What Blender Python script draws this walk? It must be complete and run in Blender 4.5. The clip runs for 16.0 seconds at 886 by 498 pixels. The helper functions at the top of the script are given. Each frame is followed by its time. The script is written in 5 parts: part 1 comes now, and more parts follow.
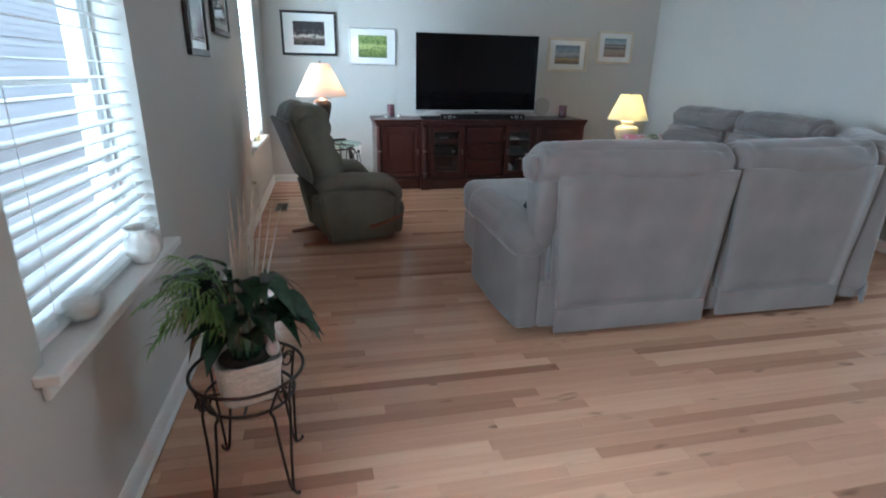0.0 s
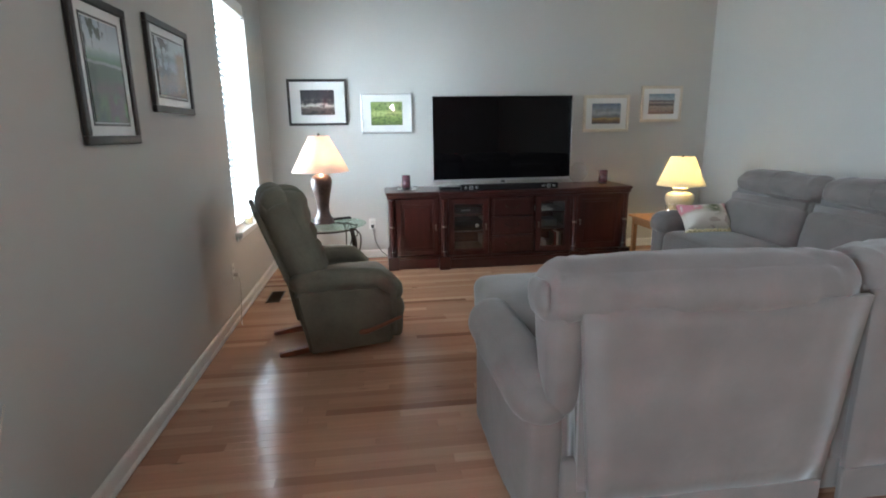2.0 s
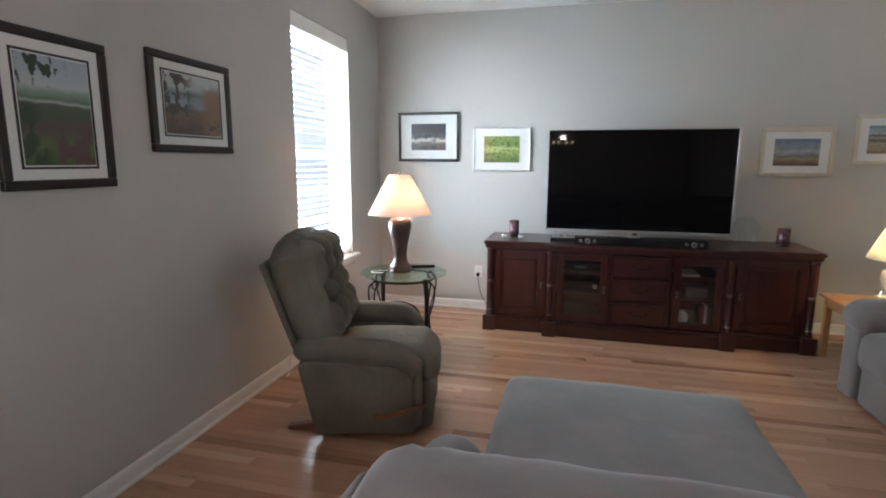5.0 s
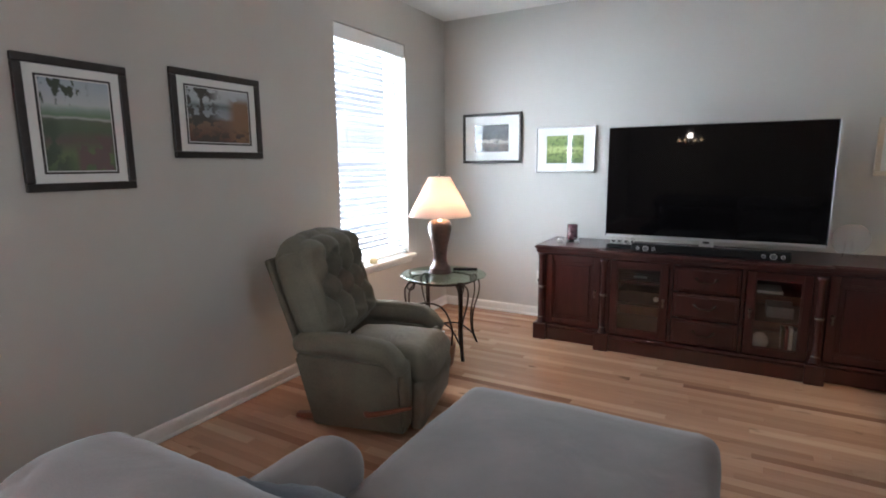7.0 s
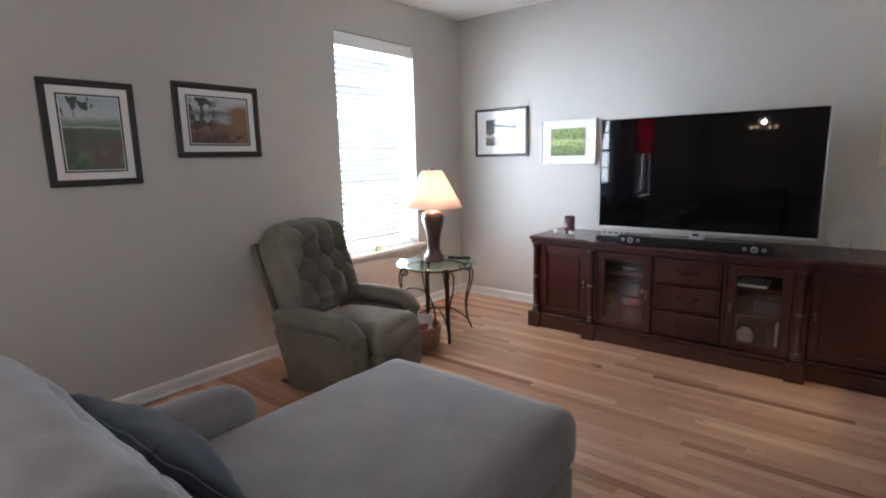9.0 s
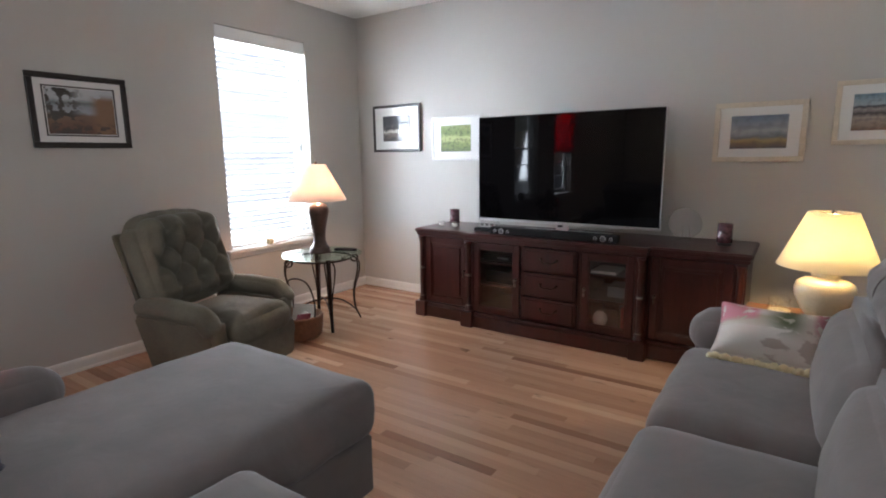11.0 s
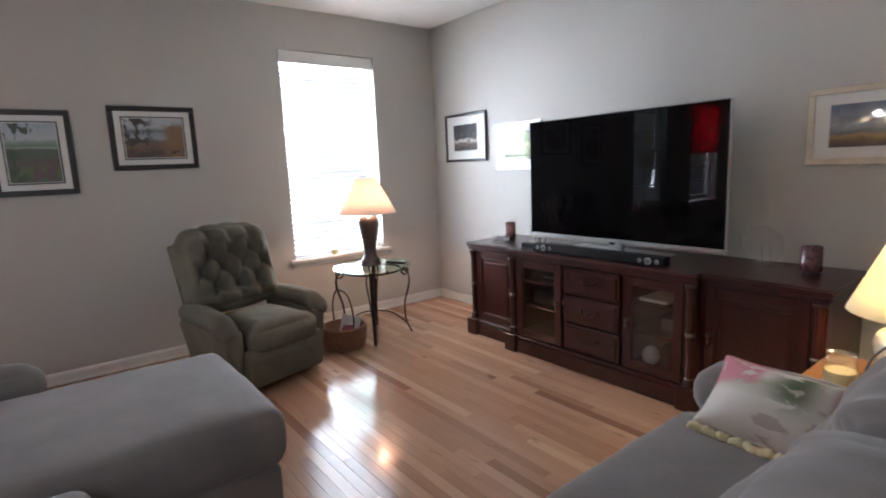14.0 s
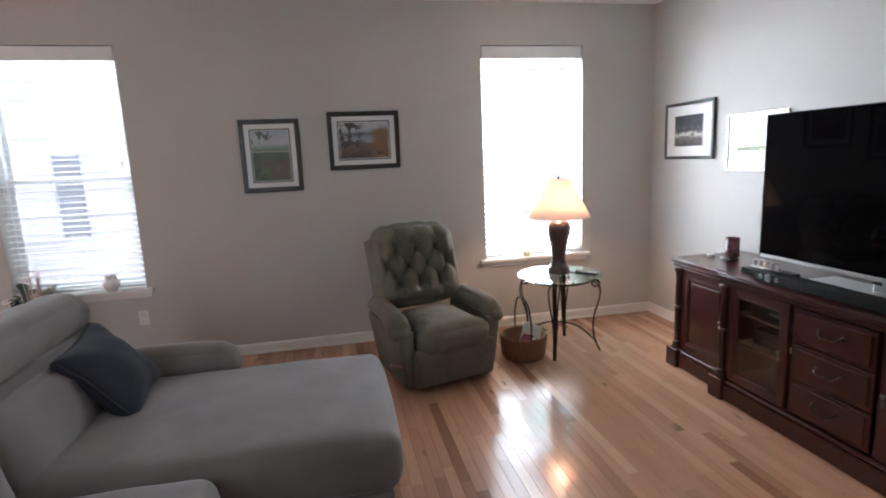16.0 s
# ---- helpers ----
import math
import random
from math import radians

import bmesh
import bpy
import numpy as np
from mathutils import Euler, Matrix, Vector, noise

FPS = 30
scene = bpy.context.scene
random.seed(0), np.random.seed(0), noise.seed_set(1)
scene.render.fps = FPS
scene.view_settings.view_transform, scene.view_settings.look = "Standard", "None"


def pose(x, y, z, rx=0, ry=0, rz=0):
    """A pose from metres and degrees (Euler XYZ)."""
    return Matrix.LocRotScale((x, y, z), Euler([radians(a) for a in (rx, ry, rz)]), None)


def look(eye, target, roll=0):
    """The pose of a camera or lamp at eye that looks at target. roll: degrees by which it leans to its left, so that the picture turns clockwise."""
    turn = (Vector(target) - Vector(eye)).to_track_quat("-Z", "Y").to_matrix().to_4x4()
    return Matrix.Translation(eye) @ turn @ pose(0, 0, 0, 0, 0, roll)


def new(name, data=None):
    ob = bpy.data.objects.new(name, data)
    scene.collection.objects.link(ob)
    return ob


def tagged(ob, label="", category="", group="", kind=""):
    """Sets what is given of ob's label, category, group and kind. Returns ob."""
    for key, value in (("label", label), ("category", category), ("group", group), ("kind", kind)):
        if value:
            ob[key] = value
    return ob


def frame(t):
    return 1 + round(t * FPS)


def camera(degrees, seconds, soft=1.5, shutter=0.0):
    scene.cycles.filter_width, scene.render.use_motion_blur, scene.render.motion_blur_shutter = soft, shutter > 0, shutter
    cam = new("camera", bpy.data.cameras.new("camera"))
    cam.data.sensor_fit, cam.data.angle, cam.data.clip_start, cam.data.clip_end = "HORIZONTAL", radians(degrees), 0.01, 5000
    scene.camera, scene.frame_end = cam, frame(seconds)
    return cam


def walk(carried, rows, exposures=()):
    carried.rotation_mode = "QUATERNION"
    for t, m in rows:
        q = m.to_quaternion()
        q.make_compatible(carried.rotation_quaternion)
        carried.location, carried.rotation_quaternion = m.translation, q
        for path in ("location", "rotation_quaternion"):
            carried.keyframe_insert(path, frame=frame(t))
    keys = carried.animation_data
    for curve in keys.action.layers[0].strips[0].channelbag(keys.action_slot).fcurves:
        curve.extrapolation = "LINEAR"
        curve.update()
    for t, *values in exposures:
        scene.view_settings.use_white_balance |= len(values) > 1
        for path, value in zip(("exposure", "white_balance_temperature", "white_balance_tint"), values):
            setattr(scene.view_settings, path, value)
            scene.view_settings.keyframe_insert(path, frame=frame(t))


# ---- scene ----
cam = camera(80.9, 16.0, soft=1.9, shutter=0.3)
PATH = [
    (0, (0.04, 0.499, 1.268), (0.458, 2.348, 0.632), 1.1),
    (0.5, (0.128, 0.715, 1.302), (0.501, 2.595, 0.732), 0.9),
    (1, (0.22, 0.891, 1.32), (0.551, 2.799, 0.821), 0.6),
    (1.5, (0.309, 1.075, 1.349), (0.61, 3.0, 0.898), -0.4),
    (2, (0.475, 1.274, 1.37), (0.721, 3.209, 0.928), -0.9),
    (2.5, (0.576, 1.426, 1.408), (0.749, 3.367, 0.954), -0.9),
    (3, (0.688, 1.555, 1.425), (0.758, 3.507, 0.994), -0.6),
    (3.5, (0.84, 1.676, 1.431), (0.782, 3.638, 1.048), -0.3),
    (4, (0.975, 1.813, 1.45), (0.785, 3.772, 1.094), 0.3),
    (6.5, (1.799, 2.303, 1.432), (0.938, 4.081, 1.124), -0.6),
    (7, (1.968, 2.363, 1.437), (1.002, 4.085, 1.117), -0.5),
    (7.5, (2.155, 2.405, 1.44), (1.077, 4.06, 1.124), -0.9),
    (8, (2.337, 2.437, 1.443), (1.172, 4.032, 1.127), -1.7),
    (8.5, (2.505, 2.482, 1.438), (1.305, 4.048, 1.111), -1.8),
    (9, (2.727, 2.556, 1.446), (1.49, 4.089, 1.101), -1.3),
    (9.5, (2.959, 2.625, 1.453), (1.719, 4.154, 1.097), -1.0),
    (10, (3.058, 2.663, 1.439), (1.926, 4.274, 1.088), -1.0),
    (12.5, (3.723, 3.151, 1.376), (2.624, 4.784, 1.023), -0.7),
    (13, (3.787, 3.294, 1.383), (2.53, 4.806, 1.021), -1.4),
    (13.5, (3.839, 3.443, 1.402), (2.423, 4.812, 1.054), -2.2),
    (14, (3.862, 3.624, 1.418), (2.295, 4.826, 1.102), -2.5),
    (14.5, (3.832, 3.699, 1.469), (2.133, 4.708, 1.161), -2.3),
    (15, (3.828, 3.83, 1.503), (2.02, 4.621, 1.174), -2.0),
    (15.5, (3.793, 3.937, 1.514), (1.923, 4.557, 1.169), -2.1),
    (16, (3.779, 4.094, 1.536), (1.847, 4.488, 1.195), -2.5),
]
EXPOSURES = [(0, 1.46, 5400, 1), (1.0, 1.52, 5400, 2), (2.0, 1.57, 5950, 5), (3.5, 1.52, 6150, 7), (7.0, 1.58, 6200, 12), (9.0, 1.66, 6200, 14), (12.5, 1.47, 6500, 16), (14.0, 1.57, 6300, 16), (16, 1.62, 6350, 16)]
walk(cam, [(t, look(eye, target, roll)) for t, eye, target, roll in PATH], exposures=EXPOSURES)

# ---- world and light ----
world = bpy.data.worlds.new("sky")
scene.world = world
world.use_nodes = True
wn = world.node_tree.nodes
sky = wn.new("ShaderNodeTexSky")
sky.sky_type, sky.sun_disc = "NISHITA", False
sky.sun_elevation, sky.sun_rotation = radians(48), radians(120)
wn["Background"].inputs[1].default_value = 0.08
world.node_tree.links.new(sky.outputs[0], wn["Background"].inputs[0])
sun = new("sun", bpy.data.lights.new("sun", "SUN"))
sun.data.energy, sun.data.angle, sun.data.color = 0.7, radians(12), (1.0, 0.96, 0.90)
sun.matrix_world = look((3, -9, 9), (0, 0, 0))


def area_lamp(name, eye, target, w, h, power, colour):
    d = bpy.data.lights.new(name, "AREA")
    d.shape, d.size, d.size_y, d.energy, d.color = "RECTANGLE", w, h, power, colour
    o = new(name, d)
    o.matrix_world = look(eye, target)
    return o


def bulb(name, at, power, colour, r=0.03):
    d = bpy.data.lights.new(name, "POINT")
    d.energy, d.color, d.shadow_soft_size = power, colour, r
    o = new(name, d)
    o.location = at
    return o


SKY_BLUE = (0.79, 0.91, 1.0)
area_lamp("window_light", (-1.15, 6.50, 1.60), (0.6, 6.50, 1.60), 3.2, 2.6, 270, SKY_BLUE)
area_lamp("window_light", (-1.50, 2.25, 2.65), (0.6, 2.25, 2.65), 2.1, 1.5, 55, SKY_BLUE)
area_lamp("window_light", (-1.20, 0.26, 1.75), (1.7, 0.75, 1.2), 0.95, 1.8, 160, SKY_BLUE)
area_lamp("window_light", (4.85, 2.335, 1.60), (0.0, 3.0, 1.4), 1.1, 1.8, 10, SKY_BLUE)
bulb("lamp_bulb", (0.024, 5.79, 1.17), 4.5, (1.0, 0.60, 0.36))
bulb("lamp_bulb", (3.48, 6.10, 0.94), 4.5, (1.0, 0.72, 0.36))
bulb("chandelier_bulb", (1.0, -2.2, 2.04), 15, (1.0, 0.90, 0.78), 0.05)

# ---- materials ----
def mat(name, base, rough=0.5, metal=0.0, var=0.12, scale=6.0, fine=60.0, bump=0.15, coat=0.0, sheen=0.0, spec=0.5, stretch=(1, 1, 1), dist=0.004, mid=0.0):
    """A procedural surface: base colour with coarse and fine variation, roughness variation and relief."""
    m = bpy.data.materials.new(name)
    m.use_nodes = True
    n, l = m.node_tree.nodes, m.node_tree.links
    b = n["Principled BSDF"]
    tc = n.new("ShaderNodeTexCoord")
    mp = n.new("ShaderNodeMapping")
    mp.inputs["Scale"].default_value = stretch
    l.new(tc.outputs["Object"], mp.inputs[0])
    big, small = n.new("ShaderNodeTexNoise"), n.new("ShaderNodeTexNoise")
    big.inputs["Scale"].default_value, small.inputs["Scale"].default_value = scale, fine
    big.inputs["Detail"].default_value, small.inputs["Detail"].default_value = 4, 3
    l.new(mp.outputs[0], big.inputs["Vector"])
    l.new(mp.outputs[0], small.inputs["Vector"])
    add = n.new("ShaderNodeMath")
    add.operation = "ADD"
    l.new(big.outputs["Fac"], add.inputs[0])
    l.new(small.outputs["Fac"], add.inputs[1])
    mr = n.new("ShaderNodeMapRange")
    mr.inputs["From Min"].default_value, mr.inputs["From Max"].default_value = 0.6, 1.4
    mr.inputs["To Min"].default_value, mr.inputs["To Max"].default_value = 1 - var, 1 + var
    l.new(add.outputs[0], mr.inputs["Value"])
    vm = n.new("ShaderNodeVectorMath")
    vm.operation = "SCALE"
    vm.inputs[0].default_value = base[:3]
    l.new(mr.outputs[0], vm.inputs["Scale"])
    l.new(vm.outputs[0], b.inputs["Base Color"])
    rr = n.new("ShaderNodeMapRange")
    rr.inputs["To Min"].default_value, rr.inputs["To Max"].default_value = max(0.02, rough * 0.85), min(1, rough * 1.15)
    l.new(big.outputs["Fac"], rr.inputs["Value"])
    l.new(rr.outputs[0], b.inputs["Roughness"])
    b.inputs["Metallic"].default_value = metal
    b.inputs["Specular IOR Level"].default_value = spec
    b.inputs["Coat Weight"].default_value = coat
    b.inputs["Coat Roughness"].default_value = 0.06
    if sheen:
        b.inputs["Sheen Weight"].default_value = sheen
        b.inputs["Sheen Roughness"].default_value = 0.45
    if bump:
        bp = n.new("ShaderNodeBump")
        bp.inputs["Strength"].default_value, bp.inputs["Distance"].default_value = bump, dist
        l.new(add.outputs[0], bp.inputs["Height"])
        l.new(bp.outputs[0], b.inputs["Normal"])
        if mid:
            wr = n.new("ShaderNodeTexNoise")
            wr.inputs["Scale"].default_value, wr.inputs["Detail"].default_value, wr.inputs["Distortion"].default_value = 5.5, 3, 1.6
            l.new(mp.outputs[0], wr.inputs["Vector"])
            b2 = n.new("ShaderNodeBump")
            b2.inputs["Strength"].default_value, b2.inputs["Distance"].default_value = mid, 0.03
            l.new(wr.outputs["Fac"], b2.inputs["Height"])
            l.new(b2.outputs[0], bp.inputs["Normal"])
    return m


def pane_mat(name, share=0.04, tint=(1, 1, 1)):
    """Thin clear pane: mostly see-through, with a mirror-like share."""
    m = bpy.data.materials.new(name)
    m.use_nodes = True
    n, l = m.node_tree.nodes, m.node_tree.links
    n.remove(n["Principled BSDF"])
    t, g, x = n.new("ShaderNodeBsdfTransparent"), n.new("ShaderNodeBsdfGlossy"), n.new("ShaderNodeMixShader")
    t.inputs[0].default_value = (*tint, 1)
    g.inputs["Roughness"].default_value = 0.02
    x.inputs[0].default_value = share
    l.new(t.outputs[0], x.inputs[1])
    l.new(g.outputs[0], x.inputs[2])
    l.new(x.outputs[0], n["Material Output"].inputs[0])
    return m


def etched_mat(name, share):
    """Pressed glass: clear, with a frosted share that scatters light."""
    m = pane_mat(name, share)
    n, l = m.node_tree.nodes, m.node_tree.links
    d = n.new("ShaderNodeBsdfDiffuse")
    d.inputs[0].default_value = (0.85, 0.86, 0.86, 1)
    x = [k for k in n if k.type == "MIX_SHADER"][0]
    l.new(d.outputs[0], x.inputs[2])
    return m


def shade_mat(name, base):
    """Lampshade cloth: light passes through it from the bulb inside."""
    m = bpy.data.materials.new(name)
    m.use_nodes = True
    n, l = m.node_tree.nodes, m.node_tree.links
    b = n["Principled BSDF"]
    b.inputs["Base Color"].default_value = (*base, 1)
    b.inputs["Roughness"].default_value = 0.9
    tr, x = n.new("ShaderNodeBsdfTranslucent"), n.new("ShaderNodeMixShader")
    tr.inputs[0].default_value = (*base, 1)
    no = n.new("ShaderNodeTexNoise")
    no.inputs["Scale"].default_value = 220
    bp = n.new("ShaderNodeBump")
    bp.inputs["Strength"].default_value = 0.15
    l.new(no.outputs["Fac"], bp.inputs["Height"])
    l.new(bp.outputs[0], b.inputs["Normal"])
    x.inputs[0].default_value = 0.55
    l.new(b.outputs[0], x.inputs[1])
    l.new(tr.outputs[0], x.inputs[2])
    l.new(x.outputs[0], n["Material Output"].inputs[0])
    return m


def plank_mat(name, island):
    m = bpy.data.materials.new(name)
    m.use_nodes = True
    n, l = m.node_tree.nodes, m.node_tree.links
    b = n["Principled BSDF"]
    if island:
        geo0 = n.new("ShaderNodeNewGeometry")
        rnd = geo0.outputs["Random Per Island"]
    else:
        rnd = n.new("ShaderNodeObjectInfo").outputs["Random"]
    geo = n.new("ShaderNodeNewGeometry")
    off = n.new("ShaderNodeCombineXYZ")
    mul = n.new("ShaderNodeMath")
    mul.operation, mul.inputs[1].default_value = "MULTIPLY", 37.0
    l.new(rnd, mul.inputs[0])
    for k in range(3):
        l.new(mul.outputs[0], off.inputs[k])
    ad = n.new("ShaderNodeVectorMath")
    l.new(geo.outputs["Position"], ad.inputs[0])
    l.new(off.outputs[0], ad.inputs[1])
    mp = n.new("ShaderNodeMapping")
    mp.inputs["Scale"].default_value = (1.2, 26, 1)
    l.new(ad.outputs[0], mp.inputs[0])
    grain = n.new("ShaderNodeTexNoise")
    grain.inputs["Scale"].default_value, grain.inputs["Detail"].default_value, grain.inputs["Distortion"].default_value = 2.2, 6, 0.6
    l.new(mp.outputs[0], grain.inputs["Vector"])
    tone = n.new("ShaderNodeValToRGB")
    e = tone.color_ramp.elements
    e[0].position, e[0].color = 0.0, (0.275, 0.142, 0.088, 1)
    e[1].position, e[1].color = 1.0, (0.620, 0.400, 0.268, 1)
    for pos, c in ((0.05, (0.365, 0.195, 0.122)), (0.18, (0.450, 0.256, 0.164)), (0.6, (0.502, 0.294, 0.190)), (0.88, (0.550, 0.336, 0.220))):
        k = e.new(pos)
        k.color = (*c, 1)
    l.new(rnd, tone.inputs[0])
    dark = n.new("ShaderNodeMapRange")
    dark.inputs["From Min"].default_value, dark.inputs["From Max"].default_value = 0.3, 0.72
    dark.inputs["To Min"].default_value, dark.inputs["To Max"].default_value = 0.92, 1.04
    l.new(grain.outputs["Fac"], dark.inputs["Value"])
    knot = n.new("ShaderNodeTexNoise")
    kmp = n.new("ShaderNodeMapping")
    kmp.inputs["Scale"].default_value = (3.2, 11, 1)
    l.new(ad.outputs[0], kmp.inputs[0])
    l.new(kmp.outputs[0], knot.inputs["Vector"])
    knot.inputs["Scale"].default_value = 1.3
    kr = n.new("ShaderNodeMapRange")
    kr.inputs["From Min"].default_value, kr.inputs["From Max"].default_value = 0.67, 0.76
    kr.inputs["To Min"].default_value, kr.inputs["To Max"].default_value = 1.0, 0.50
    l.new(knot.outputs["Fac"], kr.inputs["Value"])
    mm = n.new("ShaderNodeMath")
    mm.operation = "MULTIPLY"
    l.new(dark.outputs[0], mm.inputs[0])
    l.new(kr.outputs[0], mm.inputs[1])
    vm = n.new("ShaderNodeVectorMath")
    vm.operation = "SCALE"
    l.new(tone.outputs[0], vm.inputs[0])
    l.new(mm.outputs[0], vm.inputs["Scale"])
    l.new(vm.outputs[0], b.inputs["Base Color"])
    rr = n.new("ShaderNodeMapRange")
    rr.inputs["To Min"].default_value, rr.inputs["To Max"].default_value = 0.13, 0.20
    l.new(grain.outputs["Fac"], rr.inputs["Value"])
    l.new(rr.outputs[0], b.inputs["Roughness"])
    b.inputs["Specular IOR Level"].default_value = 0.26
    b.inputs["Coat Weight"].default_value, b.inputs["Coat Roughness"].default_value = 0.06, 0.06
    bp = n.new("ShaderNodeBump")
    bp.inputs["Strength"].default_value, bp.inputs["Distance"].default_value = 0.03, 0.0006
    l.new(grain.outputs["Fac"], bp.inputs["Height"])
    # slow cupping of each strip under the varnish
    wave = n.new("ShaderNodeTexNoise")
    wave.inputs["Scale"].default_value, wave.inputs["Detail"].default_value = 9.0, 1
    l.new(ad.outputs[0], wave.inputs["Vector"])
    bw = n.new("ShaderNodeBump")
    bw.inputs["Strength"].default_value, bw.inputs["Distance"].default_value = 0.30, 0.0022
    l.new(wave.outputs["Fac"], bw.inputs["Height"])
    l.new(bw.outputs[0], bp.inputs["Normal"])
    l.new(bp.outputs[0], b.inputs["Normal"])
    return m


def art_mat(name, bands, warp=0.25, scale=5.0, dark=(0.02, 0.02, 0.02), blot=0.0, bscale=9.0, patches=()):
    """A print: colour bands from bottom to top of the sheet, broken up by noise, with dark blots; glossy under glass."""
    m = bpy.data.materials.new(name)
    m.use_nodes = True
    n, l = m.node_tree.nodes, m.node_tree.links
    b = n["Principled BSDF"]
    tc = n.new("ShaderNodeTexCoord")
    sp = n.new("ShaderNodeSeparateXYZ")
    l.new(tc.outputs["Generated"], sp.inputs[0])
    no = n.new("ShaderNodeTexNoise")
    no.inputs["Scale"].default_value, no.inputs["Detail"].default_value = scale, 8
    l.new(tc.outputs["Generated"], no.inputs["Vector"])
    ma = n.new("ShaderNodeMath")
    ma.operation = "MULTIPLY_ADD"
    ma.inputs[1].default_value = warp
    l.new(no.outputs["Fac"], ma.inputs[0])
    l.new(sp.outputs["Z"], ma.inputs[2])
    su = n.new("ShaderNodeMath")
    su.operation, su.inputs[1].default_value = "SUBTRACT", warp * 0.5
    l.new(ma.outputs[0], su.inputs[0])
    cr = n.new("ShaderNodeValToRGB")
    e = cr.color_ramp.elements
    e[0].position, e[0].color = bands[0][0], (*bands[0][1], 1)
    e[1].position, e[1].color = bands[-1][0], (*bands[-1][1], 1)
    for pos, c in bands[1:-1]:
        k = e.new(pos)
        k.color = (*c, 1)
    l.new(su.outputs[0], cr.inputs[0])
    n2 = n.new("ShaderNodeTexNoise")
    n2.inputs["Scale"].default_value, n2.inputs["Detail"].default_value = bscale, 7
    l.new(tc.outputs["Generated"], n2.inputs["Vector"])
    mr = n.new("ShaderNodeMapRange")
    mr.inputs["From Min"].default_value, mr.inputs["From Max"].default_value = 0.48, 0.62
    mr.inputs["To Max"].default_value = blot
    l.new(n2.outputs["Fac"], mr.inputs["Value"])
    mx = n.new("ShaderNodeMix")
    mx.data_type = "RGBA"
    l.new(mr.outputs[0], mx.inputs["Factor"])
    l.new(cr.outputs[0], mx.inputs["A"])
    mx.inputs["B"].default_value = (*dark, 1)
    last = mx.outputs["Result"]
    for col, xa, xb, za, zb, thr, sc in patches:
        n3 = n.new("ShaderNodeTexNoise")
        n3.inputs["Scale"].default_value, n3.inputs["Detail"].default_value = sc, 9
        l.new(tc.outputs["Generated"], n3.inputs["Vector"])
        fac = None
        for src, lo, hi in ((sp.outputs["X"], xa, xb), (sp.outputs["Z"], za, zb), (n3.outputs["Fac"], thr, thr + 0.05)):
            k = n.new("ShaderNodeMapRange")
            k.interpolation_type = "SMOOTHSTEP"
            k.inputs["From Min"].default_value, k.inputs["From Max"].default_value = min(lo, hi), max(lo, hi)
            if lo > hi:
                k.inputs["To Min"].default_value, k.inputs["To Max"].default_value = 1.0, 0.0
            l.new(src, k.inputs["Value"])
            if fac is None:
                fac = k.outputs[0]
            else:
                mu = n.new("ShaderNodeMath")
                mu.operation = "MULTIPLY"
                l.new(fac, mu.inputs[0])
                l.new(k.outputs[0], mu.inputs[1])
                fac = mu.outputs[0]
        m2 = n.new("ShaderNodeMix")
        m2.data_type = "RGBA"
        l.new(fac, m2.inputs["Factor"])
        l.new(last, m2.inputs["A"])
        m2.inputs["B"].default_value = (*col, 1)
        last = m2.outputs["Result"]
    l.new(last, b.inputs["Base Color"])
    b.inputs["Roughness"].default_value = 0.5
    b.inputs["Coat Weight"].default_value, b.inputs["Coat Roughness"].default_value = 1.0, 0.03
    return m


WALL = mat("wall_paint", (0.520, 0.505, 0.475), 0.62, var=0.04, scale=1.2, fine=180, bump=0.06, spec=0.35, dist=0.002)
CEIL = mat("ceiling_paint", (0.86, 0.86, 0.84), 0.9, var=0.03, scale=2, fine=120, bump=0.1)
TRIM = mat("white_trim_paint", (0.74, 0.73, 0.70), 0.35, var=0.05, scale=4, fine=80, bump=0.04)
FABRIC = mat("grey_velour", (0.190, 0.168, 0.158), 0.95, var=0.26, scale=4.5, fine=700, bump=0.03, sheen=0.30, spec=0.2, dist=0.003, mid=0.08)
SLATE = mat("slate_cloth", (0.030, 0.031, 0.040), 0.95, var=0.2, scale=8, fine=400, bump=0.35, sheen=0.15, spec=0.2)
GREEN = mat("sage_green_velour", (0.152, 0.139, 0.106), 0.95, var=0.34, scale=5, fine=240, bump=0.25, sheen=0.08, spec=0.2, dist=0.003, mid=0.3)
CHERRY = mat("cherry_wood", (0.046, 0.0095, 0.0078), 0.30, var=0.4, scale=3, fine=30, bump=0.05, coat=0.35, stretch=(6, 6, 0.7))
REDWOOD = mat("stained_wood", (0.20, 0.07, 0.035), 0.4, var=0.3, scale=4, fine=40, bump=0.05, stretch=(1, 6, 6))
OAK = mat("golden_oak", (0.34, 0.16, 0.065), 0.4, var=0.25, scale=3, fine=40, bump=0.05, stretch=(1, 8, 8))
DARKWOOD = mat("dark_frame_wood", (0.022, 0.016, 0.014), 0.35, var=0.4, scale=5, fine=50, bump=0.06)
BLACK = mat("black_plastic", (0.008, 0.008, 0.009), 0.5, var=0.2, bump=0.02, spec=0.25)
SCREEN = mat("screen_glass", (0.0035, 0.003, 0.0035), 0.03, var=0.05, bump=0.0, spec=0.14)
SILVER = mat("brushed_silver", (0.62, 0.62, 0.62), 0.32, metal=1.0, var=0.06, bump=0.02)
PEWTER = mat("aged_metal", (0.20, 0.175, 0.15), 0.35, metal=1.0, var=0.25, scale=20, bump=0.1)
